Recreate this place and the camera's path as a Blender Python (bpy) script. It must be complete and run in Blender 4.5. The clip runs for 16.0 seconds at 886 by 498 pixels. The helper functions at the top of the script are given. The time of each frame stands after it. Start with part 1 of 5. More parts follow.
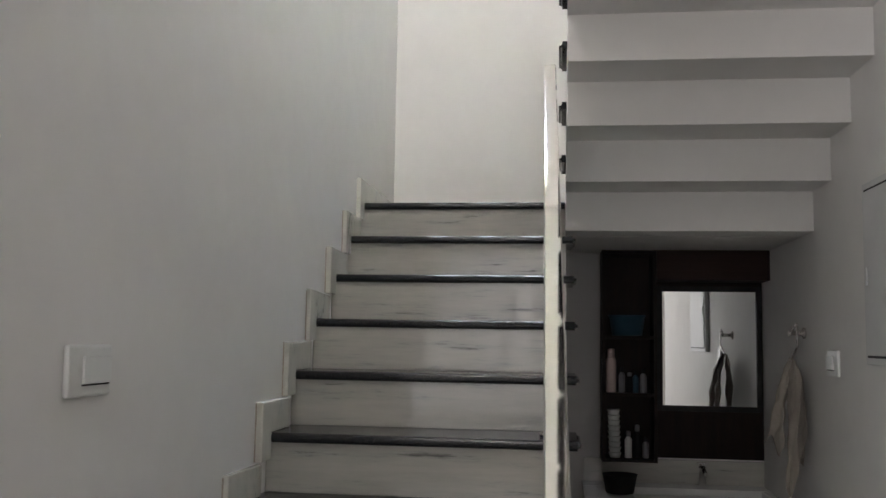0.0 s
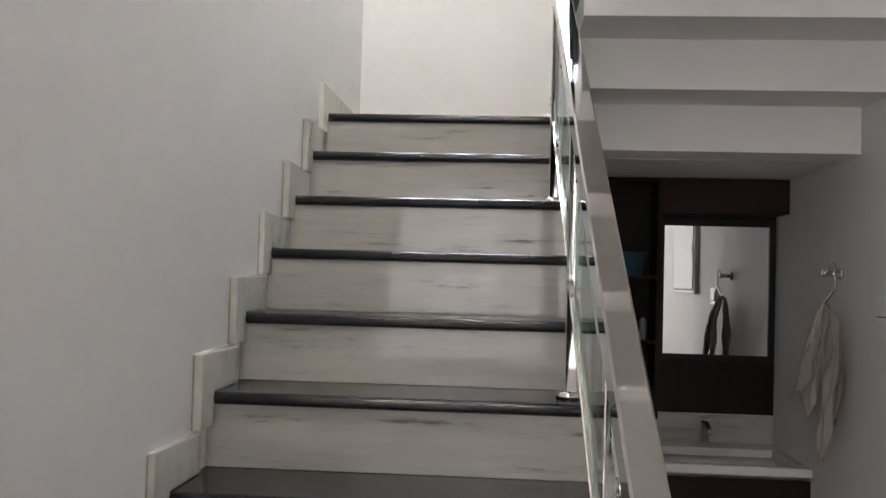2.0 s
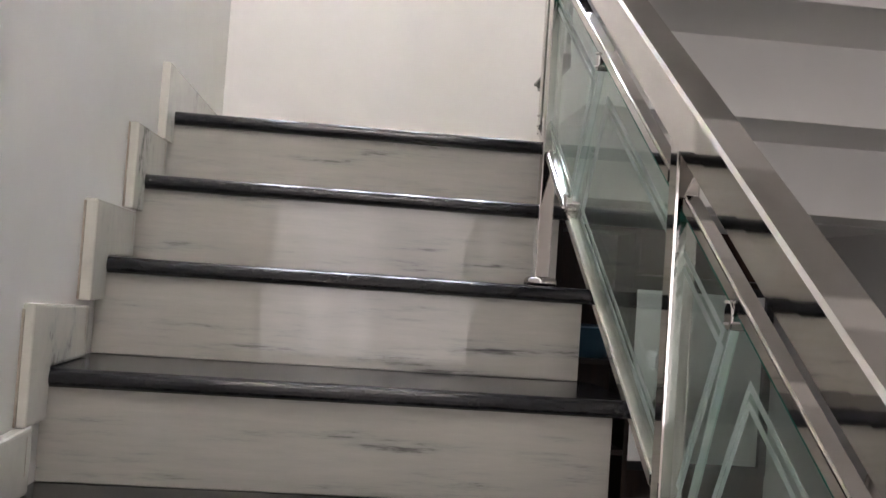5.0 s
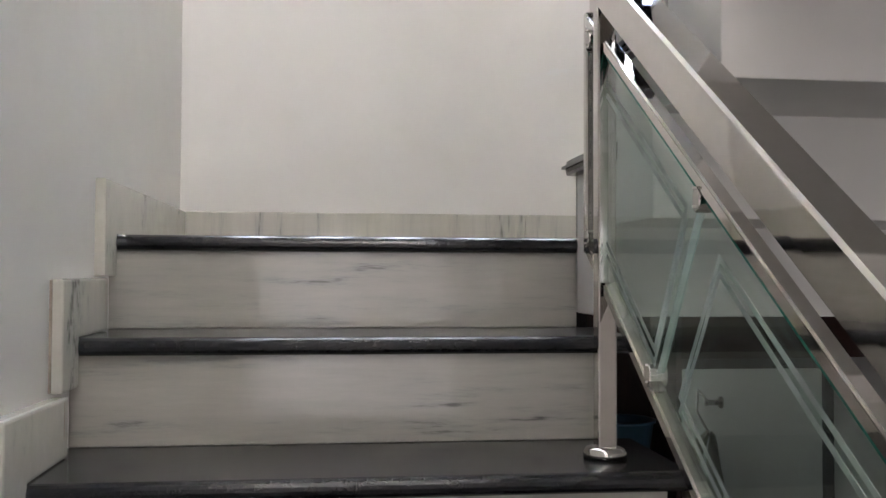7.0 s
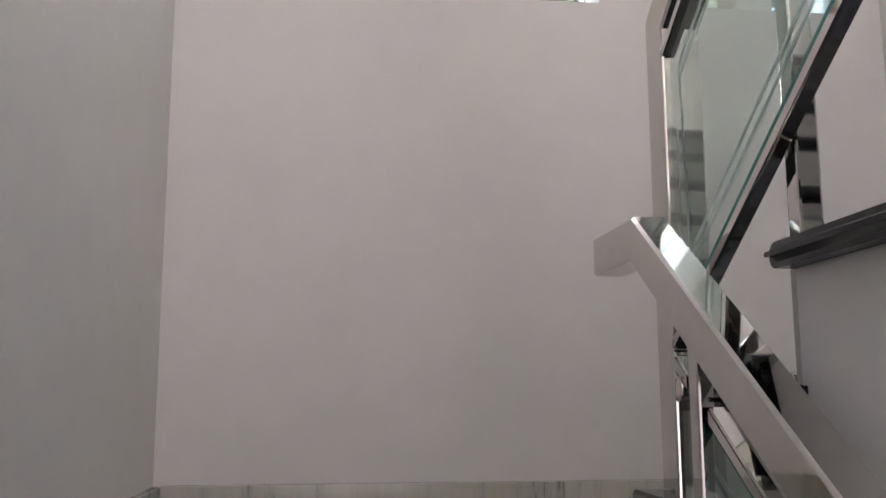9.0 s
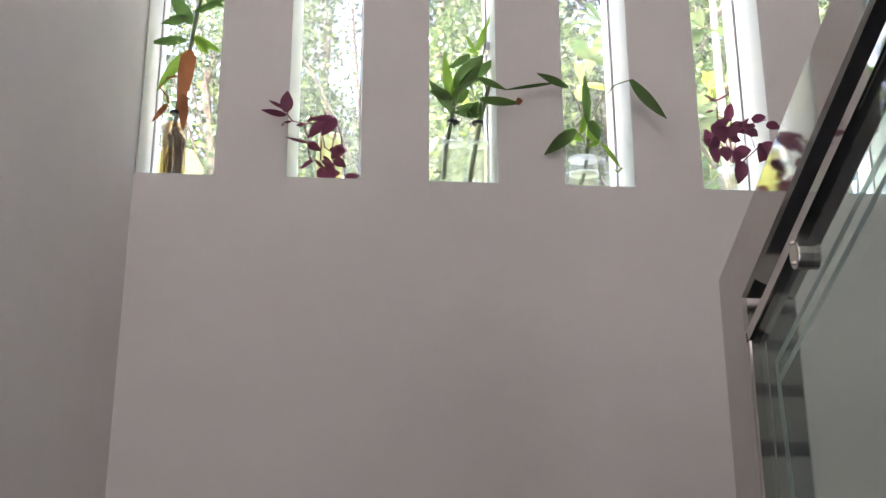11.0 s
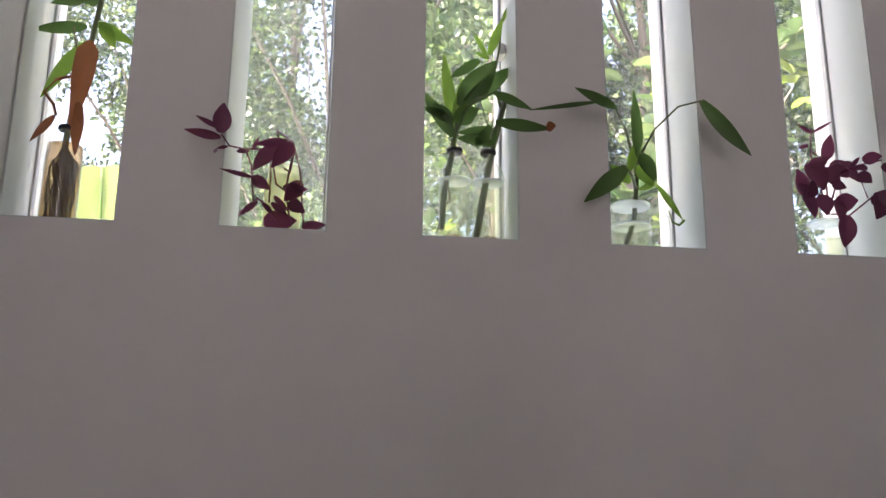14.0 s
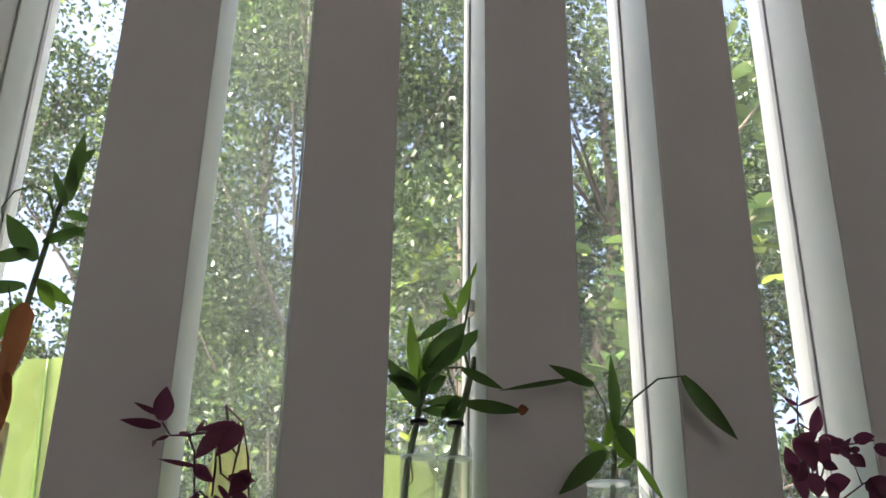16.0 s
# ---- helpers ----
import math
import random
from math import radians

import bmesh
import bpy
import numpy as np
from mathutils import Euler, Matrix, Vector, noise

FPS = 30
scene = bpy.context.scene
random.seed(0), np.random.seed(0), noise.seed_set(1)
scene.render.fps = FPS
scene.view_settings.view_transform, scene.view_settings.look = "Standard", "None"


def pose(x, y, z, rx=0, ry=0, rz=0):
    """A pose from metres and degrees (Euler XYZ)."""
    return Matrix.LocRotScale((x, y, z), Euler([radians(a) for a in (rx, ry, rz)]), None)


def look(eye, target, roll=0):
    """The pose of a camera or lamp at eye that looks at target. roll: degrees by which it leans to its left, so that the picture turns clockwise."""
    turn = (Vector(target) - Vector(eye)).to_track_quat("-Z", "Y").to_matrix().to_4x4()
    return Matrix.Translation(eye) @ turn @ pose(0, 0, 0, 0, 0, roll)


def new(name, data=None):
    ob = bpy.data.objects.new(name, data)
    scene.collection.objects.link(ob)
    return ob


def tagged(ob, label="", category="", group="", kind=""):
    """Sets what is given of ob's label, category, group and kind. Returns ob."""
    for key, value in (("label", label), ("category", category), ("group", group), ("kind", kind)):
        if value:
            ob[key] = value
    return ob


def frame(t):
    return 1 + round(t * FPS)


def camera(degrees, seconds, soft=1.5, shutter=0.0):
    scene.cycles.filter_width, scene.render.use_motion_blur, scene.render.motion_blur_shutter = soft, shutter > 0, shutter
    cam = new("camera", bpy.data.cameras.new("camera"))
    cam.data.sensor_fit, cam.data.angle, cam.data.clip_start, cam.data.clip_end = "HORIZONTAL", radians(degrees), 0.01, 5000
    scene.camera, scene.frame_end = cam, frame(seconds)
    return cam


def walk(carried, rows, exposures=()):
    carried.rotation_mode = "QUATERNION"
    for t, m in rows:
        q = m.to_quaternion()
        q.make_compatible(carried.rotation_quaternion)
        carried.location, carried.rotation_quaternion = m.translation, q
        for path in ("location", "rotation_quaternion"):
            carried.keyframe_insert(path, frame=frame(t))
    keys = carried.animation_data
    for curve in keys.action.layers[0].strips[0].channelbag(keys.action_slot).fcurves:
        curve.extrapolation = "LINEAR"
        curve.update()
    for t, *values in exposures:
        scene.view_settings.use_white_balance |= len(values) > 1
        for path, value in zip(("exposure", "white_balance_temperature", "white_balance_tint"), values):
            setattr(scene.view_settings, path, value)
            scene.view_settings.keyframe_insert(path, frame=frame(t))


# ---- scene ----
cam = camera(51.2, 16.0)
PATH = [
    (0.0, 0.872, -4.067, 1.388, 5.53, -0.91, 7.11),
    (0.5, 0.848, -4.009, 1.391, 5.05, -1.51, 7.77),
    (1.0, 0.827, -3.826, 1.396, 4.86, -1.40, 8.57),
    (1.5, 0.811, -3.660, 1.382, 3.29, -1.56, 8.39),
    (2.0, 0.689, -3.454, 1.376, 1.86, -1.56, 3.94),
    (2.5, 0.607, -3.251, 1.376, 0.17, -1.15, 0.04),
    (3.0, 0.586, -2.984, 1.365, -0.84, -0.70, -1.02),
    (3.5, 0.540, -2.762, 1.386, -0.32, -1.14, -2.69),
    (4.0, 0.460, -2.522, 1.453, 0.86, -1.98, -4.85),
    (4.5, 0.452, -2.380, 1.564, 1.29, -1.81, -5.00),
    (5.0, 0.461, -2.269, 1.632, 1.94, -3.95, -5.33),
    (7.3, 0.408, -1.756, 1.977, 1.53, 0.47, -6.25),
    (7.5, 0.438, -1.710, 2.019, 0.95, 0.20, -5.07),
    (7.7, 0.467, -1.669, 2.060, 1.35, -0.00, -4.22),
    (8.0, 0.475, -1.640, 2.105, 2.51, -0.56, -4.12),
    (8.5, 0.460, -1.497, 2.151, 4.41, -0.59, -4.85),
    (9.0, 0.402, -1.462, 2.297, 9.10, 0.15, -6.59),
    (9.5, 0.453, -1.317, 2.334, 12.36, 0.36, -5.61),
    (10.0, 0.490, -1.228, 2.515, 15.02, 0.62, -4.98),
    (12.3, 0.391, -0.936, 2.721, 13.49, -1.32, -8.58),
    (12.5, 0.387, -0.898, 2.734, 12.95, -1.14, -9.33),
    (13.0, 0.423, -0.774, 2.781, 13.05, -0.80, -9.40),
    (13.5, 0.482, -0.678, 2.887, 17.43, -0.41, -7.89),
    (14.0, 0.463, -0.566, 2.935, 15.40, -0.55, -7.96),
    (14.5, 0.421, -0.528, 3.067, 15.73, -1.06, -9.96),
    (15.0, 0.451, -0.549, 3.113, 18.94, -1.36, -8.58),
    (15.5, 0.457, -0.544, 3.161, 21.83, -1.06, -9.68),
    (16.0, 0.467, -0.542, 3.210, 22.60, -0.80, -10.16),
]
walk(cam, [(t, pose(x, y, z, 90 + pitch, roll, yaw)) for t, x, y, z, pitch, roll, yaw in PATH],
     exposures=[(0.0, 5.4, 6200, 11), (1.5, 5.75, 6200, 12), (2.5, 6.15, 6350, 15), (3.0, 6.35, 6400, 14), (3.5, 6.35, 6400, 14), (4.0, 6.2, 6400, 15), (5.0, 5.95, 6350, 17), (7.3, 5.6, 6250, 15), (8.5, 5.2, 6250, 18), (9.0, 4.7, 6300, 22), (9.5, 4.6, 6400, 23), (10.0, 4.3, 6300, 24), (12.5, 4.15, 6450, 23), (13.0, 4.25, 6350, 25), (13.5, 3.5, 6250, 27), (14.5, 3.3, 6400, 25), (15.0, 2.85, 6400, 20), (16.0, 2.6, 6400, 18)])

# ---------------- light ----------------
world = bpy.data.worlds.new("sky")
scene.world = world
world.use_nodes = True
wn = world.node_tree
wn.nodes.clear()
sky = wn.nodes.new("ShaderNodeTexSky")
sky.sky_type = 'NISHITA'
sky.sun_disc = False
sky.sun_elevation = radians(46)
sky.sun_rotation = radians(-117)
sky.air_density, sky.dust_density = 0.9, 10.0
wbg = wn.nodes.new("ShaderNodeBackground")
wbg.inputs["Strength"].default_value = 0.15
wout = wn.nodes.new("ShaderNodeOutputWorld")
wn.links.new(sky.outputs[0], wbg.inputs["Color"])
wn.links.new(wbg.outputs[0], wout.inputs["Surface"])

sun = new("sun", bpy.data.lights.new("sun", 'SUN'))
sun.data.energy = 3.6
sun.data.angle = radians(0.6)
sun.data.color = (1.0, 0.95, 0.86)
sun.matrix_world = look((0, 0, 30), (0.62 * 10, 0.32 * 10, 30 - 7.2))


def area_lamp(name, x, y, z, w, h, watts, target, colour=(1.0, 0.94, 0.92)):
    """An area lamp: stands in for window daylight, or is added as fill."""
    ob = new(name, bpy.data.lights.new(name, 'AREA'))
    ob.data.shape, ob.data.size, ob.data.size_y = 'RECTANGLE', w, h
    ob.data.energy, ob.data.color = watts, colour
    ob.matrix_world = look((x, y, z), target)
    return ob


# daylight from windows: slits and upper; the wide and side lamps are added fill
for wx in (-0.67, 0.12, 0.50):
    area_lamp("hall_window_light", wx, -7.51, 1.65, 0.13, 1.6, 0.03, (wx, 0, 1.65))
# unseen wide and side lamps, added to brighten the risers and east wall
area_lamp("hall_wide_fill_light", -0.2, -7.53, 1.5, 3.5, 1.8, 0.75, (-0.2, 0, 1.5))
area_lamp("hall_side_fill_light", -2.6, -7.51, 1.6, 0.85, 1.5, 1.7, (-2.6, 0, 1.6))
area_lamp("upper_window_light", 1.6, -7.51, 4.5, 1.3, 1.8, 2.6, (1.6, 0, 4.5), (1.0, 0.95, 0.915))
# unseen upstairs lamp, added to brighten the west wall
area_lamp("upper_side_fill_light", 4.19, -5.1, 4.5, 2.0, 1.8, 14.0, (0, -5.1, 4.5), (1.0, 0.95, 0.915))
# unseen lamp above the slit windows, added to brighten the reveals like open sky
area_lamp("reveal_fill_light", 0.9, 2.1, 6.6, 3.2, 1.8, 9, (0.9, 0.7, 3.6), (0.97, 0.975, 1.0))

# ---------------- materials ----------------


def material(name):
    m = bpy.data.materials.new(name)
    m.use_nodes = True
    nt = m.node_tree
    bsdf = nt.nodes["Principled BSDF"]
    return m, nt, bsdf


def node(nt, kind, **inputs):
    n = nt.nodes.new(kind)
    for k, v in inputs.items():
        n.inputs[k.replace("_", " ")].default_value = v
    return n


def coords(nt, scale=(1, 1, 1), source="Object"):
    tc = nt.nodes.new("ShaderNodeTexCoord")
    mp = nt.nodes.new("ShaderNodeMapping")
    mp.inputs["Scale"].default_value = scale
    nt.links.new(tc.outputs[source], mp.inputs["Vector"])
    return mp.outputs[0]


def ramp(nt, fac, stops):
    r = nt.nodes.new("ShaderNodeValToRGB")
    els = r.color_ramp.elements
    while len(els) < len(stops):
        els.new(0.5)
    for e, (p, c) in zip(els, stops):
        e.position, e.color = p, (*c, 1)
    nt.links.new(fac, r.inputs[0])
    return r.outputs[0]


def bump(nt, bsdf, height, strength, distance):
    b = nt.nodes.new("ShaderNodeBump")
    b.inputs["Strength"].default_value = strength
    b.inputs["Distance"].default_value = distance
    nt.links.new(height, b.inputs["Height"])
    nt.links.new(b.outputs[0], bsdf.inputs["Normal"])


def noise_tex(nt, vec, scale, detail=4.0, rough=0.55):
    n = nt.nodes.new("ShaderNodeTexNoise")
    n.inputs["Scale"].default_value = scale
    n.inputs["Detail"].default_value = detail
    n.inputs["Roughness"].default_value = rough
    nt.links.new(vec, n.inputs["Vector"])
    return n.outputs["Fac"]


def varied(name, a, b, scale=6.0, rough=0.5, stretch=(1, 1, 1), metal=0.0, bump_scale=80.0, bump_strength=0.1, bump_dist=0.002, fine=0.3):
    """A surface whose colour wanders between a and b at two scales, with fine relief."""
    m, nt, bsdf = material(name)
    vec = coords(nt, stretch)
    n1 = noise_tex(nt, vec, scale)
    n2 = noise_tex(nt, vec, scale * 9, 3)
    mix = nt.nodes.new("ShaderNodeMix")
    mix.inputs[0].default_value = fine
    nt.links.new(n1, mix.inputs[2])
    nt.links.new(n2, mix.inputs[3])
    nt.links.new(ramp(nt, mix.outputs[0], [(0.32, a), (0.68, b)]), bsdf.inputs["Base Color"])
    bsdf.inputs["Roughness"].default_value = rough
    bsdf.inputs["Metallic"].default_value = metal
    if bump_strength:
        bump(nt, bsdf, noise_tex(nt, vec, bump_scale, 5), bump_strength, bump_dist)
    return m


def marble(name, stretch, bright=1.0):
    """White marble with drawn-out grey streaks; stretch is small along the streaks."""
    m, nt, bsdf = material(name)
    tc = nt.nodes.new("ShaderNodeTexCoord")
    info = nt.nodes.new("ShaderNodeObjectInfo")
    add = nt.nodes.new("ShaderNodeVectorMath")
    add.operation = 'MULTIPLY_ADD'
    nt.links.new(info.outputs["Random"], add.inputs[0])
    add.inputs[1].default_value = (7.3, 5.1, 9.7)
    nt.links.new(tc.outputs["Object"], add.inputs[2])
    mp = nt.nodes.new("ShaderNodeMapping")
    mp.inputs["Scale"].default_value = stretch
    nt.links.new(add.outputs[0], mp.inputs["Vector"])
    base = noise_tex(nt, mp.outputs[0], 1.6, 6, 0.62)
    fine = noise_tex(nt, mp.outputs[0], 5.5, 8, 0.7)
    mixn = nt.nodes.new("ShaderNodeMix")
    mixn.inputs[0].default_value = 0.5
    nt.links.new(base, mixn.inputs[2])
    nt.links.new(fine, mixn.inputs[3])
    streak = ramp(nt, mixn.outputs[0], [(p, tuple(bright * v for v in c)) for p, c in [(0.325, (0.08, 0.08, 0.08)), (0.375, (0.22, 0.22, 0.205)), (0.41, (0.42, 0.42, 0.39)), (0.455, (0.493, 0.484, 0.440)), (0.62, (0.554, 0.541, 0.493))]])
    cloud = noise_tex(nt, coords(nt, (1, 1, 1)), 3.0, 3)
    cl = ramp(nt, cloud, [(0.3, (0.86, 0.86, 0.85)), (0.7, (1.0, 0.99, 0.97))])
    mul = nt.nodes.new("ShaderNodeMix")
    mul.data_type, mul.blend_type = 'RGBA', 'MULTIPLY'
    mul.inputs[0].default_value = 1.0
    nt.links.new(streak, mul.inputs[6])
    nt.links.new(cl, mul.inputs[7])
    nt.links.new(mul.outputs[2], bsdf.inputs["Base Color"])
    nt.links.new(ramp(nt, fine, [(0.3, (0.045, 0.045, 0.045)), (0.7, (0.09, 0.09, 0.09))]), bsdf.inputs["Roughness"])
    bump(nt, bsdf, fine, 0.04, 0.001)
    return m


def leafy(name, a, b, translucency=0.4, rough=0.4):
    """Leaf: glossy green that lets some light through."""
    m, nt, bsdf = material(name)
    geo = nt.nodes.new("ShaderNodeNewGeometry")
    vec = coords(nt, (1, 1, 1))
    n = noise_tex(nt, vec, 14.0, 3)
    mix = nt.nodes.new("ShaderNodeMix")
    mix.inputs[0].default_value = 0.65
    nt.links.new(n, mix.inputs[2])
    nt.links.new(geo.outputs["Random Per Island"], mix.inputs[3])
    col = ramp(nt, mix.outputs[0], [(0.2, a), (0.8, b)])
    nt.links.new(col, bsdf.inputs["Base Color"])
    bsdf.inputs["Roughness"].default_value = rough
    tr = nt.nodes.new("ShaderNodeBsdfTranslucent")
    nt.links.new(col, tr.inputs["Color"])
    ms = nt.nodes.new("ShaderNodeMixShader")
    ms.inputs[0].default_value = translucency
    nt.links.new(bsdf.outputs[0], ms.inputs[1])
    nt.links.new(tr.outputs[0], ms.inputs[2])
    nt.links.new(ms.outputs[0], nt.nodes["Material Output"].inputs["Surface"])
    return m


def pane_glass(name, tint, haze=0.0, gloss=0.08, rough=0.02):
    """Thin clear sheet: see-through with a Fresnel gloss and a faint white film, for dust, frosting and painted
    brightness.
    """
    m, nt, bsdf = material(name)
    nt.nodes.remove(bsdf)
    tr = nt.nodes.new("ShaderNodeBsdfTransparent")
    tr.inputs["Color"].default_value = (*tint, 1)
    gl = nt.nodes.new("ShaderNodeBsdfGlossy")
    gl.inputs["Roughness"].default_value = rough
    lw = nt.nodes.new("ShaderNodeLayerWeight")
    lw.inputs["Blend"].default_value = 0.5
    pw = nt.nodes.new("ShaderNodeMath")
    pw.operation = 'POWER'
    pw.inputs[1].default_value = 4.5
    nt.links.new(lw.outputs["Facing"], pw.inputs[0])
    fr = nt.nodes.new("ShaderNodeMath")
    fr.operation = 'MULTIPLY_ADD'
    fr.inputs[1].default_value, fr.inputs[2].default_value = 0.75, 0.045
    nt.links.new(pw.outputs[0], fr.inputs[0])
    ms = nt.nodes.new("ShaderNodeMixShader")
    nt.links.new(fr.outputs[0], ms.inputs[0])
    nt.links.new(tr.outputs[0], ms.inputs[1])
    nt.links.new(gl.outputs[0], ms.inputs[2])
    last = ms
    if haze:
        df = nt.nodes.new("ShaderNodeBsdfTranslucent")
        df.inputs["Color"].default_value = (0.85, 0.9, 0.88, 1)
        n = noise_tex(nt, coords(nt, (1, 1, 0.35)), 9.0, 6)
        r = ramp(nt, n, [(0.3, (haze * 0.35,) * 3), (0.75, (haze,) * 3)])
        m2 = nt.nodes.new("ShaderNodeMixShader")
        nt.links.new(r, m2.inputs[0])
        nt.links.new(ms.outputs[0], m2.inputs[1])
        nt.links.new(df.outputs[0], m2.inputs[2])
        last = m2
    nt.links.new(last.outputs[0], nt.nodes["Material Output"].inputs["Surface"])
    return m


PAINT = varied("wall_paint", (0.74, 0.725, 0.70), (0.80, 0.785, 0.76), 1.3, 0.62, bump_scale=160, bump_strength=0.12, bump_dist=0.0015)
_nt = PAINT.node_tree
_fine = next(n for n in _nt.nodes if n.type == 'BUMP')
_wave = _nt.nodes.new("ShaderNodeBump")
_wave.inputs["Strength"].default_value, _wave.inputs["Distance"].default_value = 0.35, 0.012
_nt.links.new(noise_tex(_nt, coords(_nt), 3.2, 3, 0.5), _wave.inputs["Height"])
_nt.links.new(_wave.outputs[0], _fine.inputs["Normal"])
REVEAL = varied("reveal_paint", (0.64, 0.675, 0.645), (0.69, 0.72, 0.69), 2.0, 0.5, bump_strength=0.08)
CEIL = varied("ceiling_paint", (0.74, 0.735, 0.72), (0.79, 0.785, 0.77), 1.5, 0.7)
GRANITE = varied("black_granite", (0.008, 0.009, 0.011), (0.022, 0.023, 0.026), 60.0, 0.17, bump_strength=0.012, fine=0.6)
MARBLE_X = marble("marble_streaks_across", (1.1, 4.0, 10.5))
MARBLE_Z = marble("marble_streaks_upright", (7.5, 7.5, 0.45), 1.2)
MARBLE_P = marble("marble_plate", (2.0, 3.5, 2.2), 1.3)
FLOOR_M = varied("floor_tile", (0.55, 0.53, 0.49), (0.63, 0.61, 0.57), 3.0, 0.2, bump_strength=0.02)
GROUT = varied("grout", (0.42, 0.41, 0.39), (0.52, 0.51, 0.49), 20, 0.8)
STEEL = varied("polished_steel", (0.56, 0.54, 0.515), (0.64, 0.62, 0.595), 5.0, 0.045, metal=1.0, bump_scale=14, bump_strength=0.02, bump_dist=0.001)
# slight white haze paints in the paler look that reflections give the pane
GLASS_G = pane_glass("rail_glass", (0.85, 0.92, 0.895), haze=0.03)
EDGE_G = varied("glass_edge_green", (0.02, 0.16, 0.12), (0.05, 0.24, 0.18), 12, 0.15, bump_strength=0)
WOOD = varied("dark_walnut_laminate", (0.007, 0.004, 0.003), (0.022, 0.011, 0.008), 3.0, 0.38, (14, 14, 0.9), bump_strength=0.05, fine=0.5)
WOOD_RED = varied("reddish_walnut_laminate", (0.019, 0.008, 0.006), (0.036, 0.015, 0.011), 3.0, 0.35, (0.9, 14, 14), bump_strength=0.05, fine=0.5)
PLASTIC_W = varied("white_plastic", (0.74, 0.74, 0.72), (0.79, 0.79, 0.77), 8, 0.3, bump_strength=0.02)
PLASTIC_G = varied("grey_plastic", (0.20, 0.20, 0.20), (0.26, 0.26, 0.26), 8, 0.35, bump_strength=0.02)
BEAD = varied("grey_sealant", (0.45, 0.46, 0.46), (0.54, 0.54, 0.54), 8, 0.5, bump_strength=0.02)
TUB_BLUE = varied("blue_plastic", (0.03, 0.08, 0.12), (0.05, 0.11, 0.16), 8, 0.35, bump_strength=0.02)
CERAMIC = varied("white_ceramic", (0.75, 0.75, 0.73), (0.8, 0.8, 0.78), 4, 0.08, bump_strength=0.0)
TOWEL_M = varied("beige_towel", (0.33, 0.295, 0.25), (0.43, 0.39, 0.335), 9, 0.95, bump_scale=260, bump_strength=0.6, bump_dist=0.003)
DARK = varied("dark_rubber", (0.01, 0.01, 0.01), (0.025, 0.025, 0.025), 20, 0.5, bump_strength=0.05)
METAL_W = varied("painted_metal", (0.58, 0.58, 0.57), (0.64, 0.64, 0.63), 5, 0.45, bump_strength=0.03)
BLIND = varied("blind_fabric", (0.70, 0.69, 0.66), (0.76, 0.75, 0.72), 30, 0.9)
JOINT = varied("stained_joint", (0.30, 0.25, 0.20), (0.50, 0.45, 0.38), 30, 0.9)
PINK = varied("pale_pink_plastic", (0.55, 0.42, 0.38), (0.62, 0.5, 0.46), 9, 0.35, bump_strength=0.02)

for _m in (WOOD, WOOD_RED, DARK):
    _m.node_tree.nodes['Principled BSDF'].inputs['Roughness'].default_value = 0.55
    _m.node_tree.nodes['Principled BSDF'].inputs['Specular IOR Level'].default_value = 0.2
mirror_m, _nt, _b = material("mirror_silver")
_b.inputs["Metallic"].default_value, _b.inputs["Roughness"].default_value = 1.0, 0.01
_b.inputs["Base Color"].default_value = (0.86, 0.88, 0.87, 1)
MIRROR = mirror_m
FROST = pane_glass("etched_glass", (0.82, 0.93, 0.90), haze=0.95)


BOTTLE = pane_glass("bottle_glass", (0.95, 0.97, 0.96), haze=0.14)
WATER = pane_glass("still_water", (0.95, 0.96, 0.82), haze=0.12)
SILT = varied("yellow_silt", (0.35, 0.27, 0.10), (0.5, 0.42, 0.2), 30, 0.9)
ROOTS = varied("brown_roots", (0.09, 0.05, 0.025), (0.22, 0.13, 0.07), 40, 0.8)
STALK = varied("green_brown_stalk", (0.07, 0.10, 0.035), (0.16, 0.19, 0.08), 25, 0.5)
LEAF_G = leafy("dark_green_leaf", (0.045, 0.105, 0.024), (0.13, 0.225, 0.055), 0.55)
LEAF_Y = leafy("light_green_leaf", (0.12, 0.26, 0.03), (0.26, 0.38, 0.06), 0.5)
LEAF_P = leafy("purple_leaf", (0.085, 0.018, 0.042), (0.27, 0.07, 0.13), 0.5)
LEAF_D = leafy("dry_orange_leaf", (0.24, 0.085, 0.035), (0.40, 0.16, 0.07), 0.35, 0.7)
TREE_L = leafy("tree_leaf", (0.017, 0.040, 0.016), (0.062, 0.098, 0.038), 0.25, 0.18)
TREE_L2 = leafy("young_tree_leaf", (0.07, 0.13, 0.032), (0.17, 0.24, 0.065), 0.42, 0.28)
BROAD_L = leafy("broad_tree_leaf", (0.028, 0.072, 0.022), (0.10, 0.155, 0.042), 0.32, 0.25)
YOUNG_L = leafy("young_broad_leaf", (0.16, 0.24, 0.03), (0.28, 0.36, 0.06), 0.5, 0.3)
BANANA = leafy("banana_leaf", (0.20, 0.31, 0.07), (0.29, 0.39, 0.10), 0.52, 0.45)
BARK = varied("bark", (0.07, 0.055, 0.04), (0.16, 0.13, 0.10), 9, 0.9, (3, 3, 1), bump_strength=0.6, bump_dist=0.02)
# unseen ground, kept pale so it throws sunlight up onto the reveals
GROUND_M = varied("pale_bounce_ground", (0.30, 0.27, 0.22), (0.42, 0.39, 0.33), 2.0, 0.95, bump_strength=0.5, bump_dist=0.03)

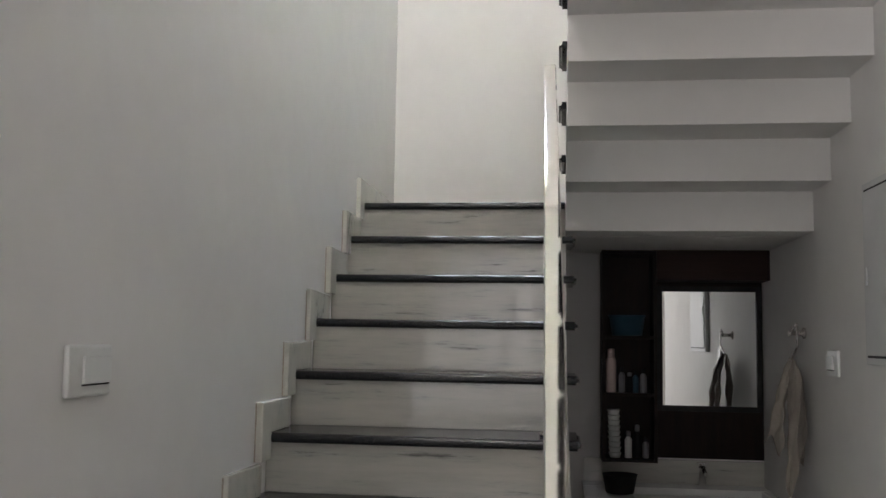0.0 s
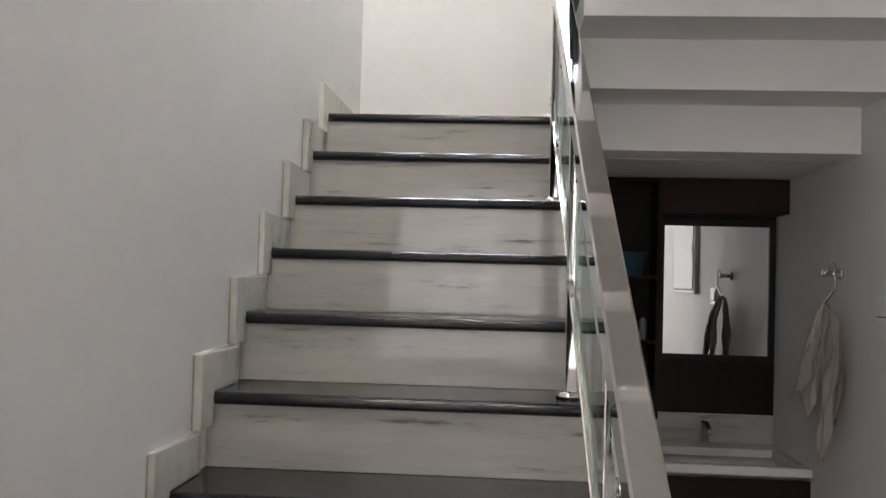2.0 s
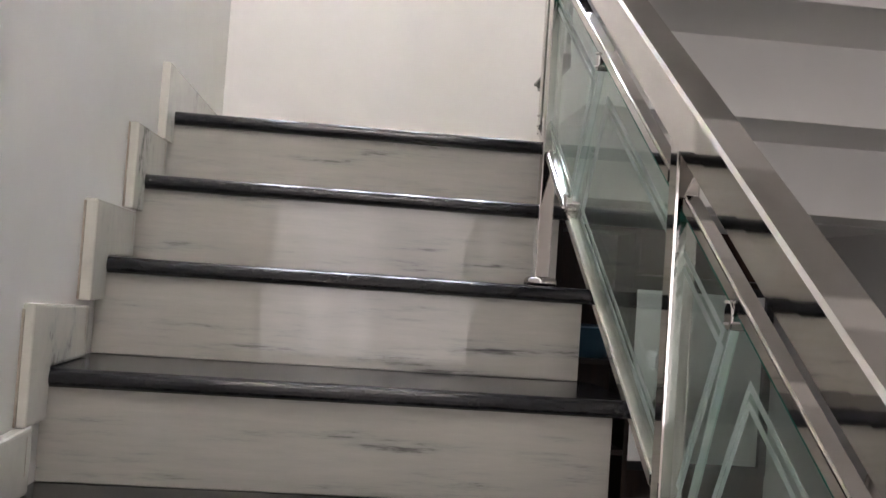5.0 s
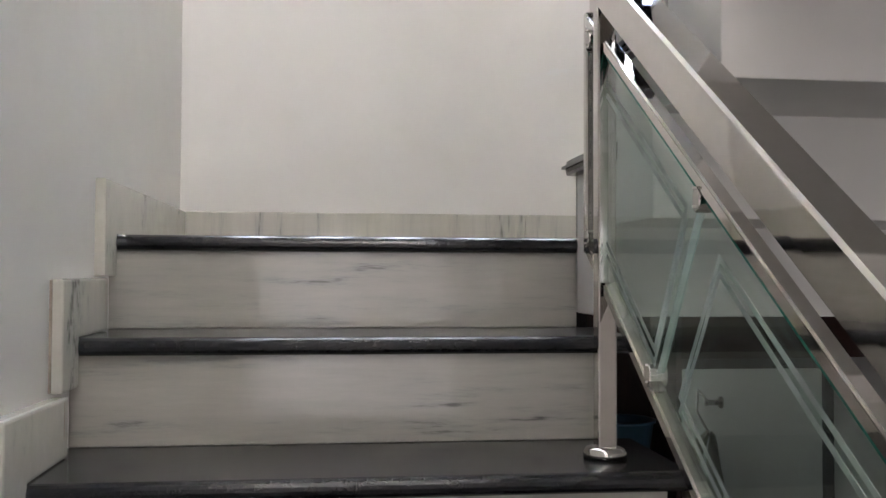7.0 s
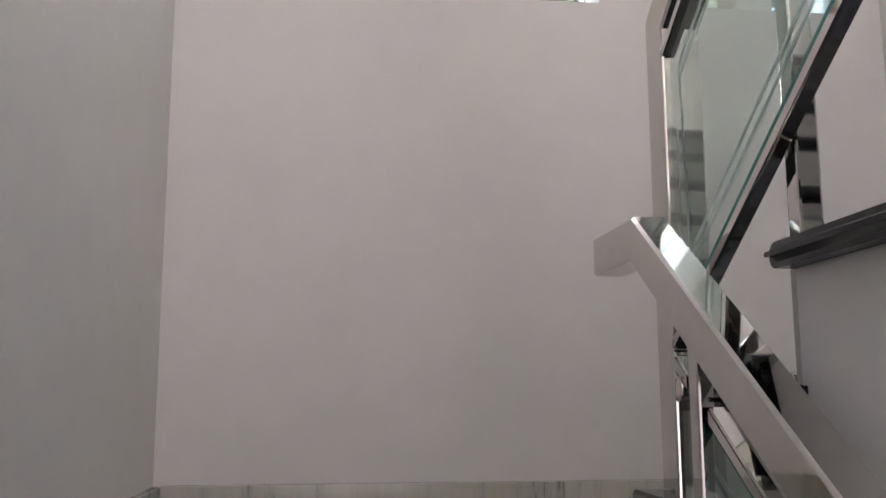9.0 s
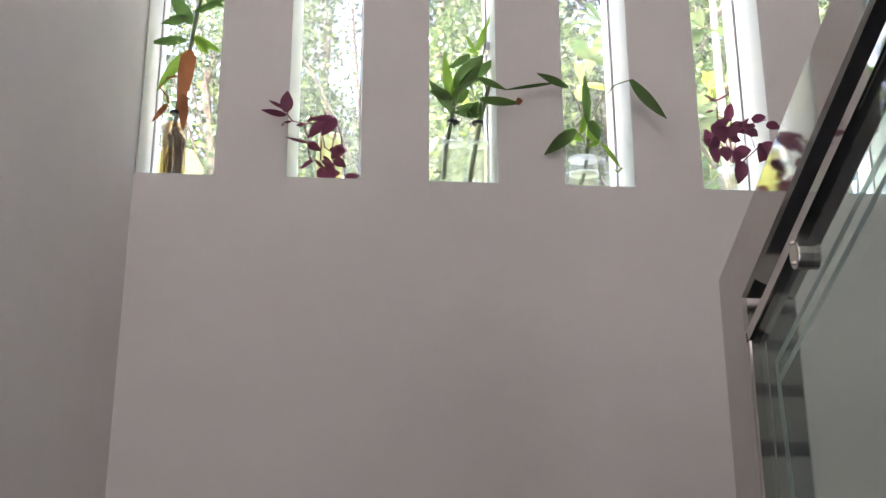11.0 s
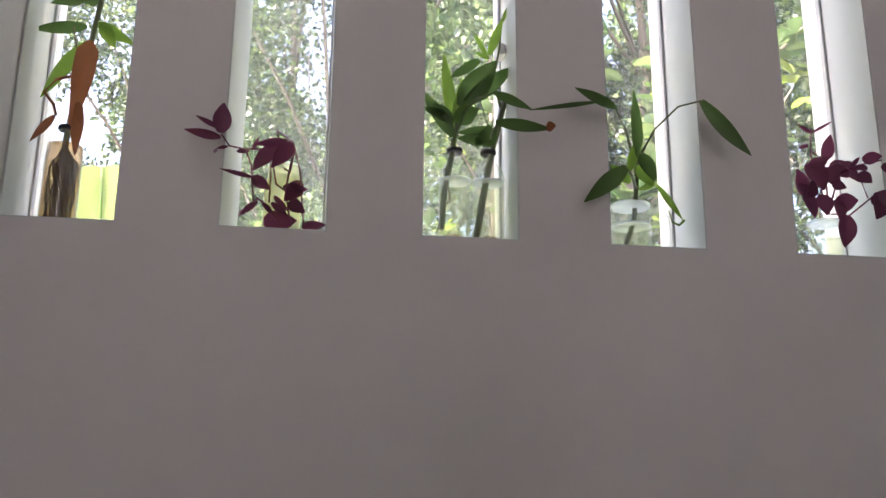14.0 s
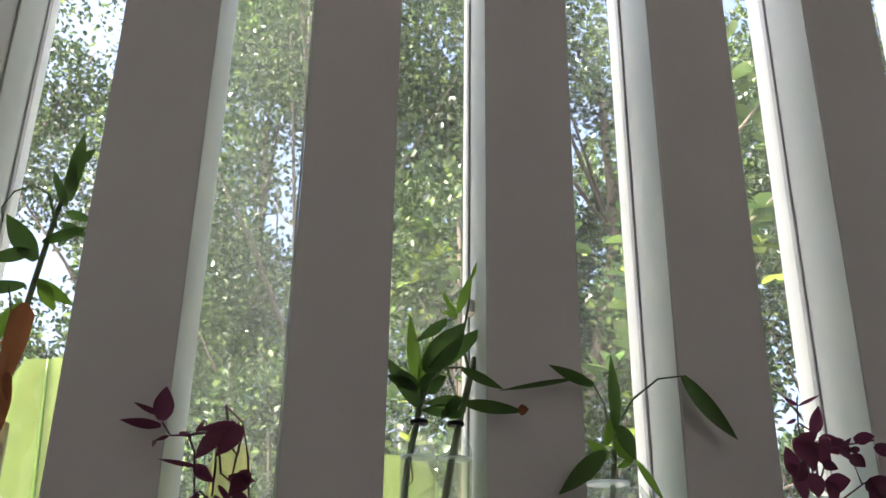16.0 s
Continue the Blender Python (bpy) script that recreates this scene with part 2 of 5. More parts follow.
# ---------------- building helpers ----------------


def finish(name, bm, mat, parent=None, label="", smooth=False):
    me = bpy.data.meshes.new(name)
    bm.normal_update()
    bm.to_mesh(me)
    bm.free()
    me.materials.append(mat)
    if smooth:
        for p in me.polygons:
            p.use_smooth = True
    ob = new(name, me)
    if parent is not None:
        ob.parent = parent
    if label:
        ob["label"] = label
    return ob


def part(name, bm, mat, parent, label="", smooth=False):
    return finish(name, bm, mat, parent, label, smooth)


def thing(name, label, category, group="", kind=""):
    return tagged(new(name), label, category, group, kind)


def box(bm, x0, x1, y0, y1, z0, z1, bevel=0.0, seg=2):
    m = Matrix.LocRotScale(((x0 + x1) / 2, (y0 + y1) / 2, (z0 + z1) / 2), None, (x1 - x0, y1 - y0, z1 - z0))
    vs = bmesh.ops.create_cube(bm, size=1, matrix=m)["verts"]
    if bevel:
        es = {e for v in vs for e in v.link_edges}
        bmesh.ops.bevel(bm, geom=list(es), offset=bevel, segments=seg, affect='EDGES', profile=0.6)
    return bm


def prism(bm, outline, axis, a, b, bevel=0.0):
    """A flat outline pushed along an axis. For axis x the outline is (y, z), for y (x, z), for z (x, y)."""
    def at(p, d):
        return {"x": (d, p[0], p[1]), "y": (p[0], d, p[1]), "z": (p[0], p[1], d)}[axis]
    va = [bm.verts.new(at(p, a)) for p in outline]
    vb = [bm.verts.new(at(p, b)) for p in outline]
    n = len(outline)
    fs = [bm.faces.new(va), bm.faces.new(vb[::-1])]
    for i in range(n):
        fs.append(bm.faces.new((va[i], vb[i], vb[(i + 1) % n], va[(i + 1) % n])))
    bmesh.ops.recalc_face_normals(bm, faces=fs)
    if bevel:
        es = {e for f in fs for e in f.edges}
        bmesh.ops.bevel(bm, geom=list(es), offset=bevel, segments=2, affect='EDGES', profile=0.6)
    return bm


def sweep(bm, pts, radius, n=10, cap=True):
    """A round tube through pts; radius is a number or one number a point."""
    pts = [Vector(p) for p in pts]
    rs = radius if hasattr(radius, "__len__") else [radius] * len(pts)
    rings = []
    up = Vector((0, 0, 1))
    for i, p in enumerate(pts):
        d = (pts[min(i + 1, len(pts) - 1)] - pts[max(i - 1, 0)]).normalized()
        side = d.cross(up if abs(d.z) < 0.95 else Vector((0, 1, 0))).normalized()
        nor = side.cross(d).normalized()
        rings.append([bm.verts.new(p + rs[i] * (math.cos(2 * math.pi * k / n) * side + math.sin(2 * math.pi * k / n) * nor)) for k in range(n)])
    for a, b in zip(rings, rings[1:]):
        for k in range(n):
            bm.faces.new((a[k], a[(k + 1) % n], b[(k + 1) % n], b[k]))
    if cap:
        bm.faces.new(rings[0][::-1])
        bm.faces.new(rings[-1])
    return bm


def lathe(bm, profile, cx, cy, n=24, cap=True):
    """A turned body from (radius, z) pairs about the upright line at cx, cy."""
    rings = [[bm.verts.new((cx + r * math.cos(2 * math.pi * k / n), cy + r * math.sin(2 * math.pi * k / n), z)) for k in range(n)] for r, z in profile]
    for a, b in zip(rings, rings[1:]):
        for k in range(n):
            bm.faces.new((a[k], a[(k + 1) % n], b[(k + 1) % n], b[k]))
    if cap:
        bm.faces.new(rings[0][::-1])
        bm.faces.new(rings[-1])
    return bm


def box_rail(bm, pts, w, h):
    """A rectangular tube along pts that lie in a plane of about constant x; w across, h upright to the run; mitred at bends."""
    pts = [Vector(p) for p in pts]
    rings = []
    for i, p in enumerate(pts):
        d0 = (p - pts[i - 1]).normalized() if i else (pts[1] - p).normalized()
        d1 = (pts[i + 1] - p).normalized() if i < len(pts) - 1 else d0
        t = (d0 + d1).normalized()
        n0 = Vector((1, 0, 0)).cross(t).normalized()
        k = 1 / max(0.3, n0.dot(Vector((1, 0, 0)).cross(d0).normalized()))
        r = 0.004
        ring = []
        for sx, sn in ((-1, -1), (1, -1), (1, 1), (-1, 1)):
            for ex, en in (((0, r), (r, 0)) if sx * sn > 0 else ((r, 0), (0, r))):
                ring.append(bm.verts.new(p + Vector((sx * (w / 2 - ex), 0, 0)) + n0 * k * sn * (h / 2 - en)))
        rings.append(ring)
    m = len(rings[0])
    fs = []
    for a, b in zip(rings, rings[1:]):
        for k in range(m):
            fs.append(bm.faces.new((a[k], a[(k + 1) % m], b[(k + 1) % m], b[k])))
    fs.append(bm.faces.new(rings[0][::-1]))
    fs.append(bm.faces.new(rings[-1]))
    bmesh.ops.recalc_face_normals(bm, faces=fs)
    return bm


# ---------------- plan ----------------
LAND = 1.994         # landing above the hall floor
RISE, GO = 0.18, 0.257
STEPS = 11
URISE = 0.157        # the upper flight is a little flatter
WEST, EAST, NORTH, SOUTH = -0.018, 1.896, 0.825, -7.5
SILL = 3.341
SOFFIT = 1.844        # underside of the landing
TOP = 5.7
WIN = [(WEST + 0.002, 0.153), (0.304, 0.471), (0.619, 0.778), (0.928, 1.094), (1.250, 1.425), (1.578, 1.750)]
WALL_T = 0.20

# ---------------- structure ----------------


def structure(name, bm, mat, label, category):
    return tagged(finish(name, bm, mat), label, category, kind="structure")


bm = bmesh.new()
box(bm, -3.2, 4.2, SOUTH, NORTH + WALL_T, -0.2, 0)
structure("floor", bm, FLOOR_M, "polished beige tiled hall floor", "floor")

bm = bmesh.new()
box(bm, WEST - 0.2, WEST, -3.6, NORTH + WALL_T, 0, TOP)
structure("wall_west", bm, PAINT, "smooth off-white painted wall beside the stairs", "wall")

# north wall with six tall slits
bm = bmesh.new()
box(bm, WEST, EAST + 0.2, NORTH, NORTH + WALL_T, 0, SILL)
box(bm, WEST, EAST + 0.2, NORTH, NORTH + WALL_T, SILL + 2.2, TOP)
edges = [WEST] + [e for w in WIN for e in w] + [EAST + 0.2]
for a, b in zip(edges[0::2], edges[1::2]):
    if b - a > 0.01:
        box(bm, a, b, NORTH, NORTH + WALL_T, SILL, SILL + 2.2)
structure("wall_north", bm, PAINT, "off-white landing wall with six tall slit openings", "wall")

bm = bmesh.new()
box(bm, EAST, EAST + 0.2, -3.6, NORTH, 0, TOP)
structure("wall_east", bm, PAINT, "off-white painted wall beside the upper flight", "wall")

# hall walls round the start of the walk
bm = bmesh.new()
box(bm, -3.2, WEST - 0.2, -3.8, -3.6, 0, TOP)
structure("wall_hall_west_return", bm, PAINT, "off-white painted hall wall", "wall")
bm = bmesh.new()
box(bm, EAST + 0.2, 4.2, -3.8, -3.6, 0, TOP)
structure("wall_hall_east_return", bm, PAINT, "off-white painted hall wall", "wall")
bm = bmesh.new()
box(bm, -3.4, -3.2, SOUTH - 0.2, -3.6, 0, TOP)
structure("wall_hall_west", bm, PAINT, "off-white painted hall wall", "wall")
bm = bmesh.new()
box(bm, 4.2, 4.4, SOUTH - 0.2, -6.15, 0, TOP)
box(bm, 4.2, 4.4, -4.05, -3.6, 0, TOP)
box(bm, 4.2, 4.4, -6.15, -4.05, 0, 3.55)
box(bm, 4.2, 4.4, -6.15, -4.05, 5.45, TOP)
structure("wall_hall_east", bm, PAINT, "off-white painted hall wall", "wall")
# unseen openings, added to hold the hall and upper lamps
HALL_WIN = [(-3.05, -2.15, 0.8, 2.4), (-2.0, 1.6, 0.55, 2.45), (0.9, 2.3, 3.55, 5.45)]
bm = bmesh.new()
cols = sorted({-3.2, 4.2} | {v for w in HALL_WIN for v in w[:2]})
for a, b in zip(cols, cols[1:]):
    z = 0.0
    for w in sorted((w for w in HALL_WIN if w[0] < (a + b) / 2 < w[1]), key=lambda w: w[2]):
        box(bm, a, b, SOUTH - 0.2, SOUTH, z, w[2])
        z = w[3]
    box(bm, a, b, SOUTH - 0.2, SOUTH, z, TOP)
structure("wall_south", bm, PAINT, "off-white painted hall wall with unseen openings added for the lamps", "wall")
bm = bmesh.new()
box(bm, -3.4, 4.4, SOUTH - 0.2, NORTH + WALL_T, TOP, TOP + 0.2)
structure("ceiling", bm, CEIL, "plain white painted ceiling over the stairwell", "ceiling")
bm = bmesh.new()
box(bm, -3.2, 4.2, SOUTH, -3.6, 3.08, 3.235)
box(bm, 0.90, EAST, -3.6, -2.10, 3.08, 3.235)
box(bm, WEST, 0.90, -3.6, -3.0, 3.08, 3.235)
structure("ceiling_hall", bm, CEIL, "white painted slab of the upper floor", "ceiling")

# landing slab
bm = bmesh.new()
box(bm, WEST, EAST, 0.031, NORTH, SOFFIT, LAND - 0.03)
structure("landing_slab", bm, PAINT, "white painted underside of the landing slab", "slab")

# ---------------- lower flight ----------------


def bullnose(bm, x0, x1, yf, yb, zt, t=0.03, ends=True):
    """A stone slab with a half-round front edge at yf that runs along x."""
    r = t / 2
    s = 1 if yb > yf else -1
    prof = [(yb, zt), (yb, zt - t)]
    for i in range(9):
        a = -math.pi / 2 + math.pi * i / 8
        prof.append((yf + s * (r - r * math.cos(a)), zt - r + r * math.sin(a)))
    prism(bm, prof, "x", x0, x1)
    return bm


stairs = thing("lower_staircase", "white marble stairs with polished black granite treads", "stairs")
bm = bmesh.new()
out = [(0.0, LAND - 0.031)]
for k in range(1, STEPS + 1):
    out.append((-(k - 1) * GO + 0.03, LAND - (k - 1) * RISE - 0.031))
    out.append((-(k - 1) * GO + 0.03, LAND - k * RISE - 0.031))
out = out[1:]
out[-1] = (out[-1][0], 0.0)
out += [(0.03, 0.0)]
prism(bm, out, "x", WEST, 0.895)
part("stair_body", bm, PAINT, stairs)
for k in range(0, STEPS):
    yf, zt = -k * GO, LAND - k * RISE
    x1 = 0.938 if k else 0.896
    bm = bmesh.new()
    if k:
        bullnose(bm, WEST, x1, yf - 0.012, yf + GO + 0.012, zt)
        bmesh.ops.bevel(bm, geom=[e for e in bm.edges if abs(e.verts[0].co.x - x1) < 1e-4 and abs(e.verts[1].co.x - x1) < 1e-4], offset=0.010, segments=3, affect='EDGES')
    else:
        bullnose(bm, WEST, x1, yf - 0.012, yf + 0.268, zt)
    part("tread", bm, GRANITE, stairs, "polished black granite tread with a rounded nosing")
    bm = bmesh.new()
    box(bm, WEST, 0.900, yf + 0.012, yf + 0.029, zt - RISE + 0.0005, zt - 0.0305, 0.0008, 1)
    part("riser", bm, MARBLE_X, stairs, "white marble riser with grey streaks")
bm = bmesh.new()
box(bm, WEST, EAST, 0.2685, NORTH, LAND - 0.0298, LAND - 0.001, 0.001, 1)
box(bm, 0.8965, EAST, 0.0, 0.268, LAND - 0.0298, LAND - 0.001, 0.001, 1)
tagged(finish("landing_floor", bm, MARBLE_X), "polished white marble landing floor", "floor", kind="structure")

# stepped marble skirting on the west wall
skirt = thing("stair_skirting", "stepped white marble skirting plates on the wall beside the stairs", "skirting", kind="structure")
SK = 0.098
for k in range(1, STEPS):
    y0, y1 = -k * GO - 0.098, -(k - 1) * GO - 0.098
    zt, zb = LAND - k * RISE, LAND - (k + 1) * RISE
    t = 0.019 + 0.003 * ((k * 7) % 3 - 1)
    q = 0.0035 * ((k * 5) % 4 - 1.5)
    bm = bmesh.new()
    prism(bm, [(y0, zb + SK + 0.002), (y0, zt + SK + q), (y1 + 0.028, zt + SK - q - 0.002), (y1 + 0.028, zt + 0.001), (-k * GO - 0.002, zt + 0.001), (-k * GO - 0.002, zb + SK + 0.002)], "x", WEST - 0.004, WEST + t, 0.005)
    part("plate", bm, MARBLE_P, skirt)
    bm = bmesh.new()
    yj = y1 + 0.003 + 0.004 * (k % 2)
    box(bm, WEST + t - 0.001, WEST + t + 0.0005, yj, yj + 0.0022, zt + 0.031, zt + SK - 0.009)
    part("joint", bm, JOINT, skirt, "stained open joint in the marble")
    bm = bmesh.new()
    box(bm, WEST - 0.0005, WEST + 0.0035, y0 - 0.006, y0 - 0.0005, zb + SK + 0.004, zt + SK - 0.003, 0.001, 1)
    part("mortar", bm, JOINT, skirt, "brownish mortar along the edge of the plate")
bm = bmesh.new()
prism(bm, [(-0.098, LAND - RISE + SK + 0.002), (-0.098, LAND + SK), (NORTH - 0.012, LAND + SK), (NORTH - 0.012, LAND + 0.0005), (-0.004, LAND + 0.0005), (-0.004, LAND - RISE + SK + 0.002)], "x", WEST - 0.004, WEST + 0.018, 0.003)
part("plate", bm, MARBLE_P, skirt)
back = thing("landing_skirting", "white marble skirting with upright grey streaks on the landing wall", "skirting", kind="structure")
bm = bmesh.new()
box(bm, WEST + 0.0185, 0.96, NORTH - 0.015, NORTH - 0.0005, LAND + 0.0005, LAND + 0.100, 0.002, 1)
part("plate", bm, MARBLE_Z, back)
bm = bmesh.new()
box(bm, 0.961, EAST - 0.001, NORTH - 0.015, NORTH - 0.0005, LAND + 0.0005, LAND + 0.100, 0.002, 1)
part("plate", bm, MARBLE_Z, back)

# ---------------- upper flight ----------------
UX = 0.898
USTEPS = 8
upper = thing("upper_staircase", "white painted upper flight with stepped soffit and black granite treads", "stairs")
bm = bmesh.new()
top, bot = [(-0.0, LAND - 0.029)], []
for k in range(1, USTEPS + 1):
    zt = LAND + k * URISE - 0.03
    top += [(-(k - 1) * GO, zt), (-k * GO, zt)]
sy, sz = -0.190, SOFFIT
bot = [(0.0, sz), (sy, sz)]
for k in range(1, USTEPS):
    bot += [(sy - (k - 1) * 0.257, sz + k * 0.1637), (sy - k * 0.257, sz + k * 0.1637)]
bot = [p for p in bot if p[0] > -USTEPS * GO + 0.02] + [(-USTEPS * GO, sz + 7 * 0.1637)]
prism(bm, top + bot[::-1], "x", UX, EAST, 0.003)
part("stair_body", bm, PAINT, upper, "white painted concrete flight with a stepped soffit")
for k in range(1, USTEPS + 1):
    zt = LAND + k * URISE
    bm = bmesh.new()
    bullnose(bm, 0.868, EAST, -(k - 1) * GO + 0.022, -k * GO - 0.012, zt)
    bmesh.ops.bevel(bm, geom=[e for e in bm.edges if abs(e.verts[0].co.x - 0.868) < 1e-4 and abs(e.verts[1].co.x - 0.868) < 1e-4], offset=0.012, segments=3, affect='EDGES')
    part("tread", bm, GRANITE, upper, "polished black granite tread with a rounded nosing")
    bm = bmesh.new()
    box(bm, UX + 0.001, EAST, -(k - 1) * GO + 0.0005, -(k - 1) * GO + 0.012, zt - URISE + 0.001, zt - 0.0305)
    part("riser", bm, MARBLE_X, upper)

# ---------------- railings ----------------


def etched(parent, fn, runs, x, w=0.007):
    """Frosted double lines on a pane: fn maps (along, up) of the pane to (y, z)."""
    for pts in runs:
        for off in (-0.024, 0.024):
            bm = bmesh.new()
            ps = [Vector((0, *fn(a, u + off))) for a, u in pts]
            ring = []
            for i, p in enumerate(ps):
                d0 = (p - ps[i - 1]).normalized() if i else (ps[1] - p).normalized()
                d1 = (ps[i + 1] - p).normalized() if i + 1 < len(ps) else d0
                s = Vector((1, 0, 0)).cross((d0 + d1).normalized())
                s *= w / 2 / max(0.35, s.dot(Vector((1, 0, 0)).cross(d0)))
                ring.append([bm.verts.new((x(v.y) - dx, v.y, v.z)) for v in (p - s, p + s) for dx in (0.0052, 0.0044)])
            for a, b in zip(ring, ring[1:]):
                for m, n in ((0, 1), (1, 3), (3, 2), (2, 0)):
                    bm.faces.new((a[m], a[n], b[n], b[m]))
            for e in (ring[0], ring[-1]):
                bm.faces.new((e[0], e[1], e[3], e[2]))
            bmesh.ops.recalc_face_normals(bm, faces=bm.faces[:])
            part("etched_line", bm, FROST, parent, "frosted line etched into the glass")


def slanted(bm, x, thick, y0, y1, zb, zt):
    """A sheared slab between y0 and y1; x, zb and zt are functions of y."""
    vs = []
    for y, z in ((y0, zb(y0)), (y1, zb(y1)), (y1, zt(y1)), (y0, zt(y0))):
        vs.append((bm.verts.new((x(y) - thick / 2, y, z)), bm.verts.new((x(y) + thick / 2, y, z))))
    fs = [bm.faces.new([v[0] for v in vs]), bm.faces.new([v[1] for v in vs][::-1])]
    for i in range(4):
        a, b = vs[i], vs[(i + 1) % 4]
        fs.append(bm.faces.new((a[0], a[1], b[1], b[0])))
    bmesh.ops.recalc_face_normals(bm, faces=fs)
    return bm


def clamp(bm, x, y, z):
    """A half-round glass clamp with two screws."""
    prism(bm, [(y + 0.011 * math.cos(a), z + 0.016 * math.sin(a)) for a in [i * math.pi / 6 for i in range(12)]], "x", x - 0.013, x + 0.013, 0.002)
    for dz in (-0.010, 0.012):
        lathe(bm, [(0.004, z + dz), (0.004, z + dz + 0.003)], x - 0.013, y, 8)


def glass_panel(rail, x, y0, y1, zb, zt, upright=False, runs=(), low_edge=False, at=(0.73, 0.505)):
    """A pane between slim polished channels, with clamps and etched lines."""
    bm = bmesh.new()
    slanted(bm, x, 0.008, y0, y1, zb, zt)
    pane = part("glass_panel", bm, GLASS_G, rail, "clear greenish glass pane with etched lines")
    bm = bmesh.new()
    if low_edge:
        slanted(bm, x, 0.0095, y0, y1, lambda y: zb(y) + 0.0115, lambda y: zb(y) + 0.028)
    else:
        slanted(bm, x, 0.0095, y0, y1, lambda y: zt(y) - 0.020, lambda y: zt(y) - 0.0005)
    part("glass_edge", bm, EDGE_G, pane, "green cut edge of the glass")
    for nm, f in (("bottom_channel", zb), ("top_channel", zt)):
        bm = bmesh.new()
        slanted(bm, x, 0.022, y0, y1, lambda y, f=f: f(y) - 0.011, lambda y, f=f: f(y) + 0.011)
        bmesh.ops.bevel(bm, geom=list(bm.edges), offset=0.003, segments=2, affect='EDGES')
        part(nm, bm, STEEL, pane, "slim polished steel channel")
    if upright:
        bm = bmesh.new()
        ye = y1 if upright > 0 else y0
        box(bm, x(ye) - 0.011, x(ye) + 0.011, ye - 0.009, ye + 0.009, zb(ye) - 0.011, zt(ye) + 0.011, 0.003)
        part("end_channel", bm, STEEL, pane, "slim polished steel channel")
    for f, s, q in ((zb, 1, at[0]), (zt, -1, at[1])):
        ym = y0 + q * (y1 - y0)
        bm = bmesh.new()
        clamp(bm, x(ym), ym, f(ym) + s * 0.022)
        part("clamp", bm, STEEL, pane, "half-round polished glass clamp")
    if 0.3 < abs(y1 - y0) < 0.8:
        bm = bmesh.new()
        yl, yu = y0 + at[0] * (y1 - y0), ym
        prism(bm, [(yl - 0.0014, zb(yl) + 0.012), (yl + 0.0014, zb(yl) + 0.012), (yu + 0.0014, zt(yu) - 0.012), (yu - 0.0014, zt(yu) - 0.012)], "x", x(ym) - 0.0050, x(ym) + 0.0050)
        part("glass_joint", bm, FROST, pane, "fine pale joint between two glass sheets")
    if runs:
        etched(pane, lambda a, u: (y1 + (y0 - y1) * a, zb(y1 + (y0 - y1) * a) + u * (zt(y1) - zb(y1))), runs, x)
    return pane


def post(rail, x, y, z0, z1, w=0.030):
    bm = bmesh.new()
    box(bm, x - w / 2, x + w / 2, y - w / 2, y + w / 2, z0, z1, 0.003)
    p = part("post", bm, STEEL, rail, "square polished steel post")
    bm = bmesh.new()
    lathe(bm, [(0.034, z0 + 0.0005), (0.034, z0 + 0.009), (0.030, z0 + 0.016), (0.021, z0 + 0.019)], x, y, 24)
    part("base_cover", bm, STEEL, p, "round polished base cover", True)


SL = 0.690
lrail = thing("stair_railing", "polished steel railing with etched glass panels along the lower flight", "railing")


def lx(y):
    return 0.826 - 0.019 * y


def ltop(y):
    return 2.715 + SL * y


bm = bmesh.new()
yb = -2.78
box_rail(bm, [(lx(yb), yb, ltop(yb) - 0.036), (lx(-0.235), -0.235, ltop(-0.235) - 0.040), (lx(-0.065), -0.065, ltop(-0.235) - 0.040)], 0.050, 0.060)
part("handrail", bm, STEEL, lrail, "square polished steel handrail with a level end")
LP = [-0.408, -1.180, -1.952, -2.70]
for y in LP:
    k = math.ceil(-y / GO)
    post(lrail, lx(y), y, LAND - k * RISE, ltop(y) - 0.066)
ZIG = [[(0.0, 0.82), (0.43, 0.82), (0.28, 0.14), (0.0, 0.16)], [(1.0, 0.83), (0.56, 0.82), (0.40, 0.16), (1.0, 0.16)]]
ZIG_NEXT = [[(0.0, 0.82), (0.17, 0.82), (0.03, 0.14)], [(1.0, 0.83), (0.27, 0.82), (0.13, 0.16), (1.0, 0.16)]]
for ya, yc in zip(LP[1:], LP[:-1]):
    first = yc == LP[0]
    glass_panel(lrail, lx, ya + 0.026, yc - 0.026, lambda y: 2.198 + SL * y, lambda y: 2.575 + SL * y, runs=ZIG if first else ZIG_NEXT, at=(0.73, 0.505) if first else (0.96, 0.79))
glass_panel(lrail, lx, LP[0] + 0.026, -0.335, lambda y: 2.198 + SL * y, lambda y: 2.575 + SL * y, upright=1)

urail = thing("upper_stair_railing", "polished steel railing with etched glass panels along the upper flight", "railing")
USL = 0.63


def ux(y):
    return 0.946


def utop(y):
    return 2.915 - USL * y


bm = bmesh.new()
ye = -1.9
box_rail(bm, [(ux(0) + 0.013, -0.029, LAND + URISE + 0.002), (ux(0) + 0.013, -0.029, utop(-0.029) - 0.017), (ux(0) + 0.013, ye, utop(ye) - 0.017)], 0.068, 0.072)
part("handrail", bm, STEEL, urail, "square polished steel handrail turning down into a newel")
UP = [-0.43, -1.20, -1.85]
for y in UP:
    k = math.ceil(-y / GO)
    post(urail, ux(y) + 0.014, y, LAND + k * URISE, utop(y) - 0.06)
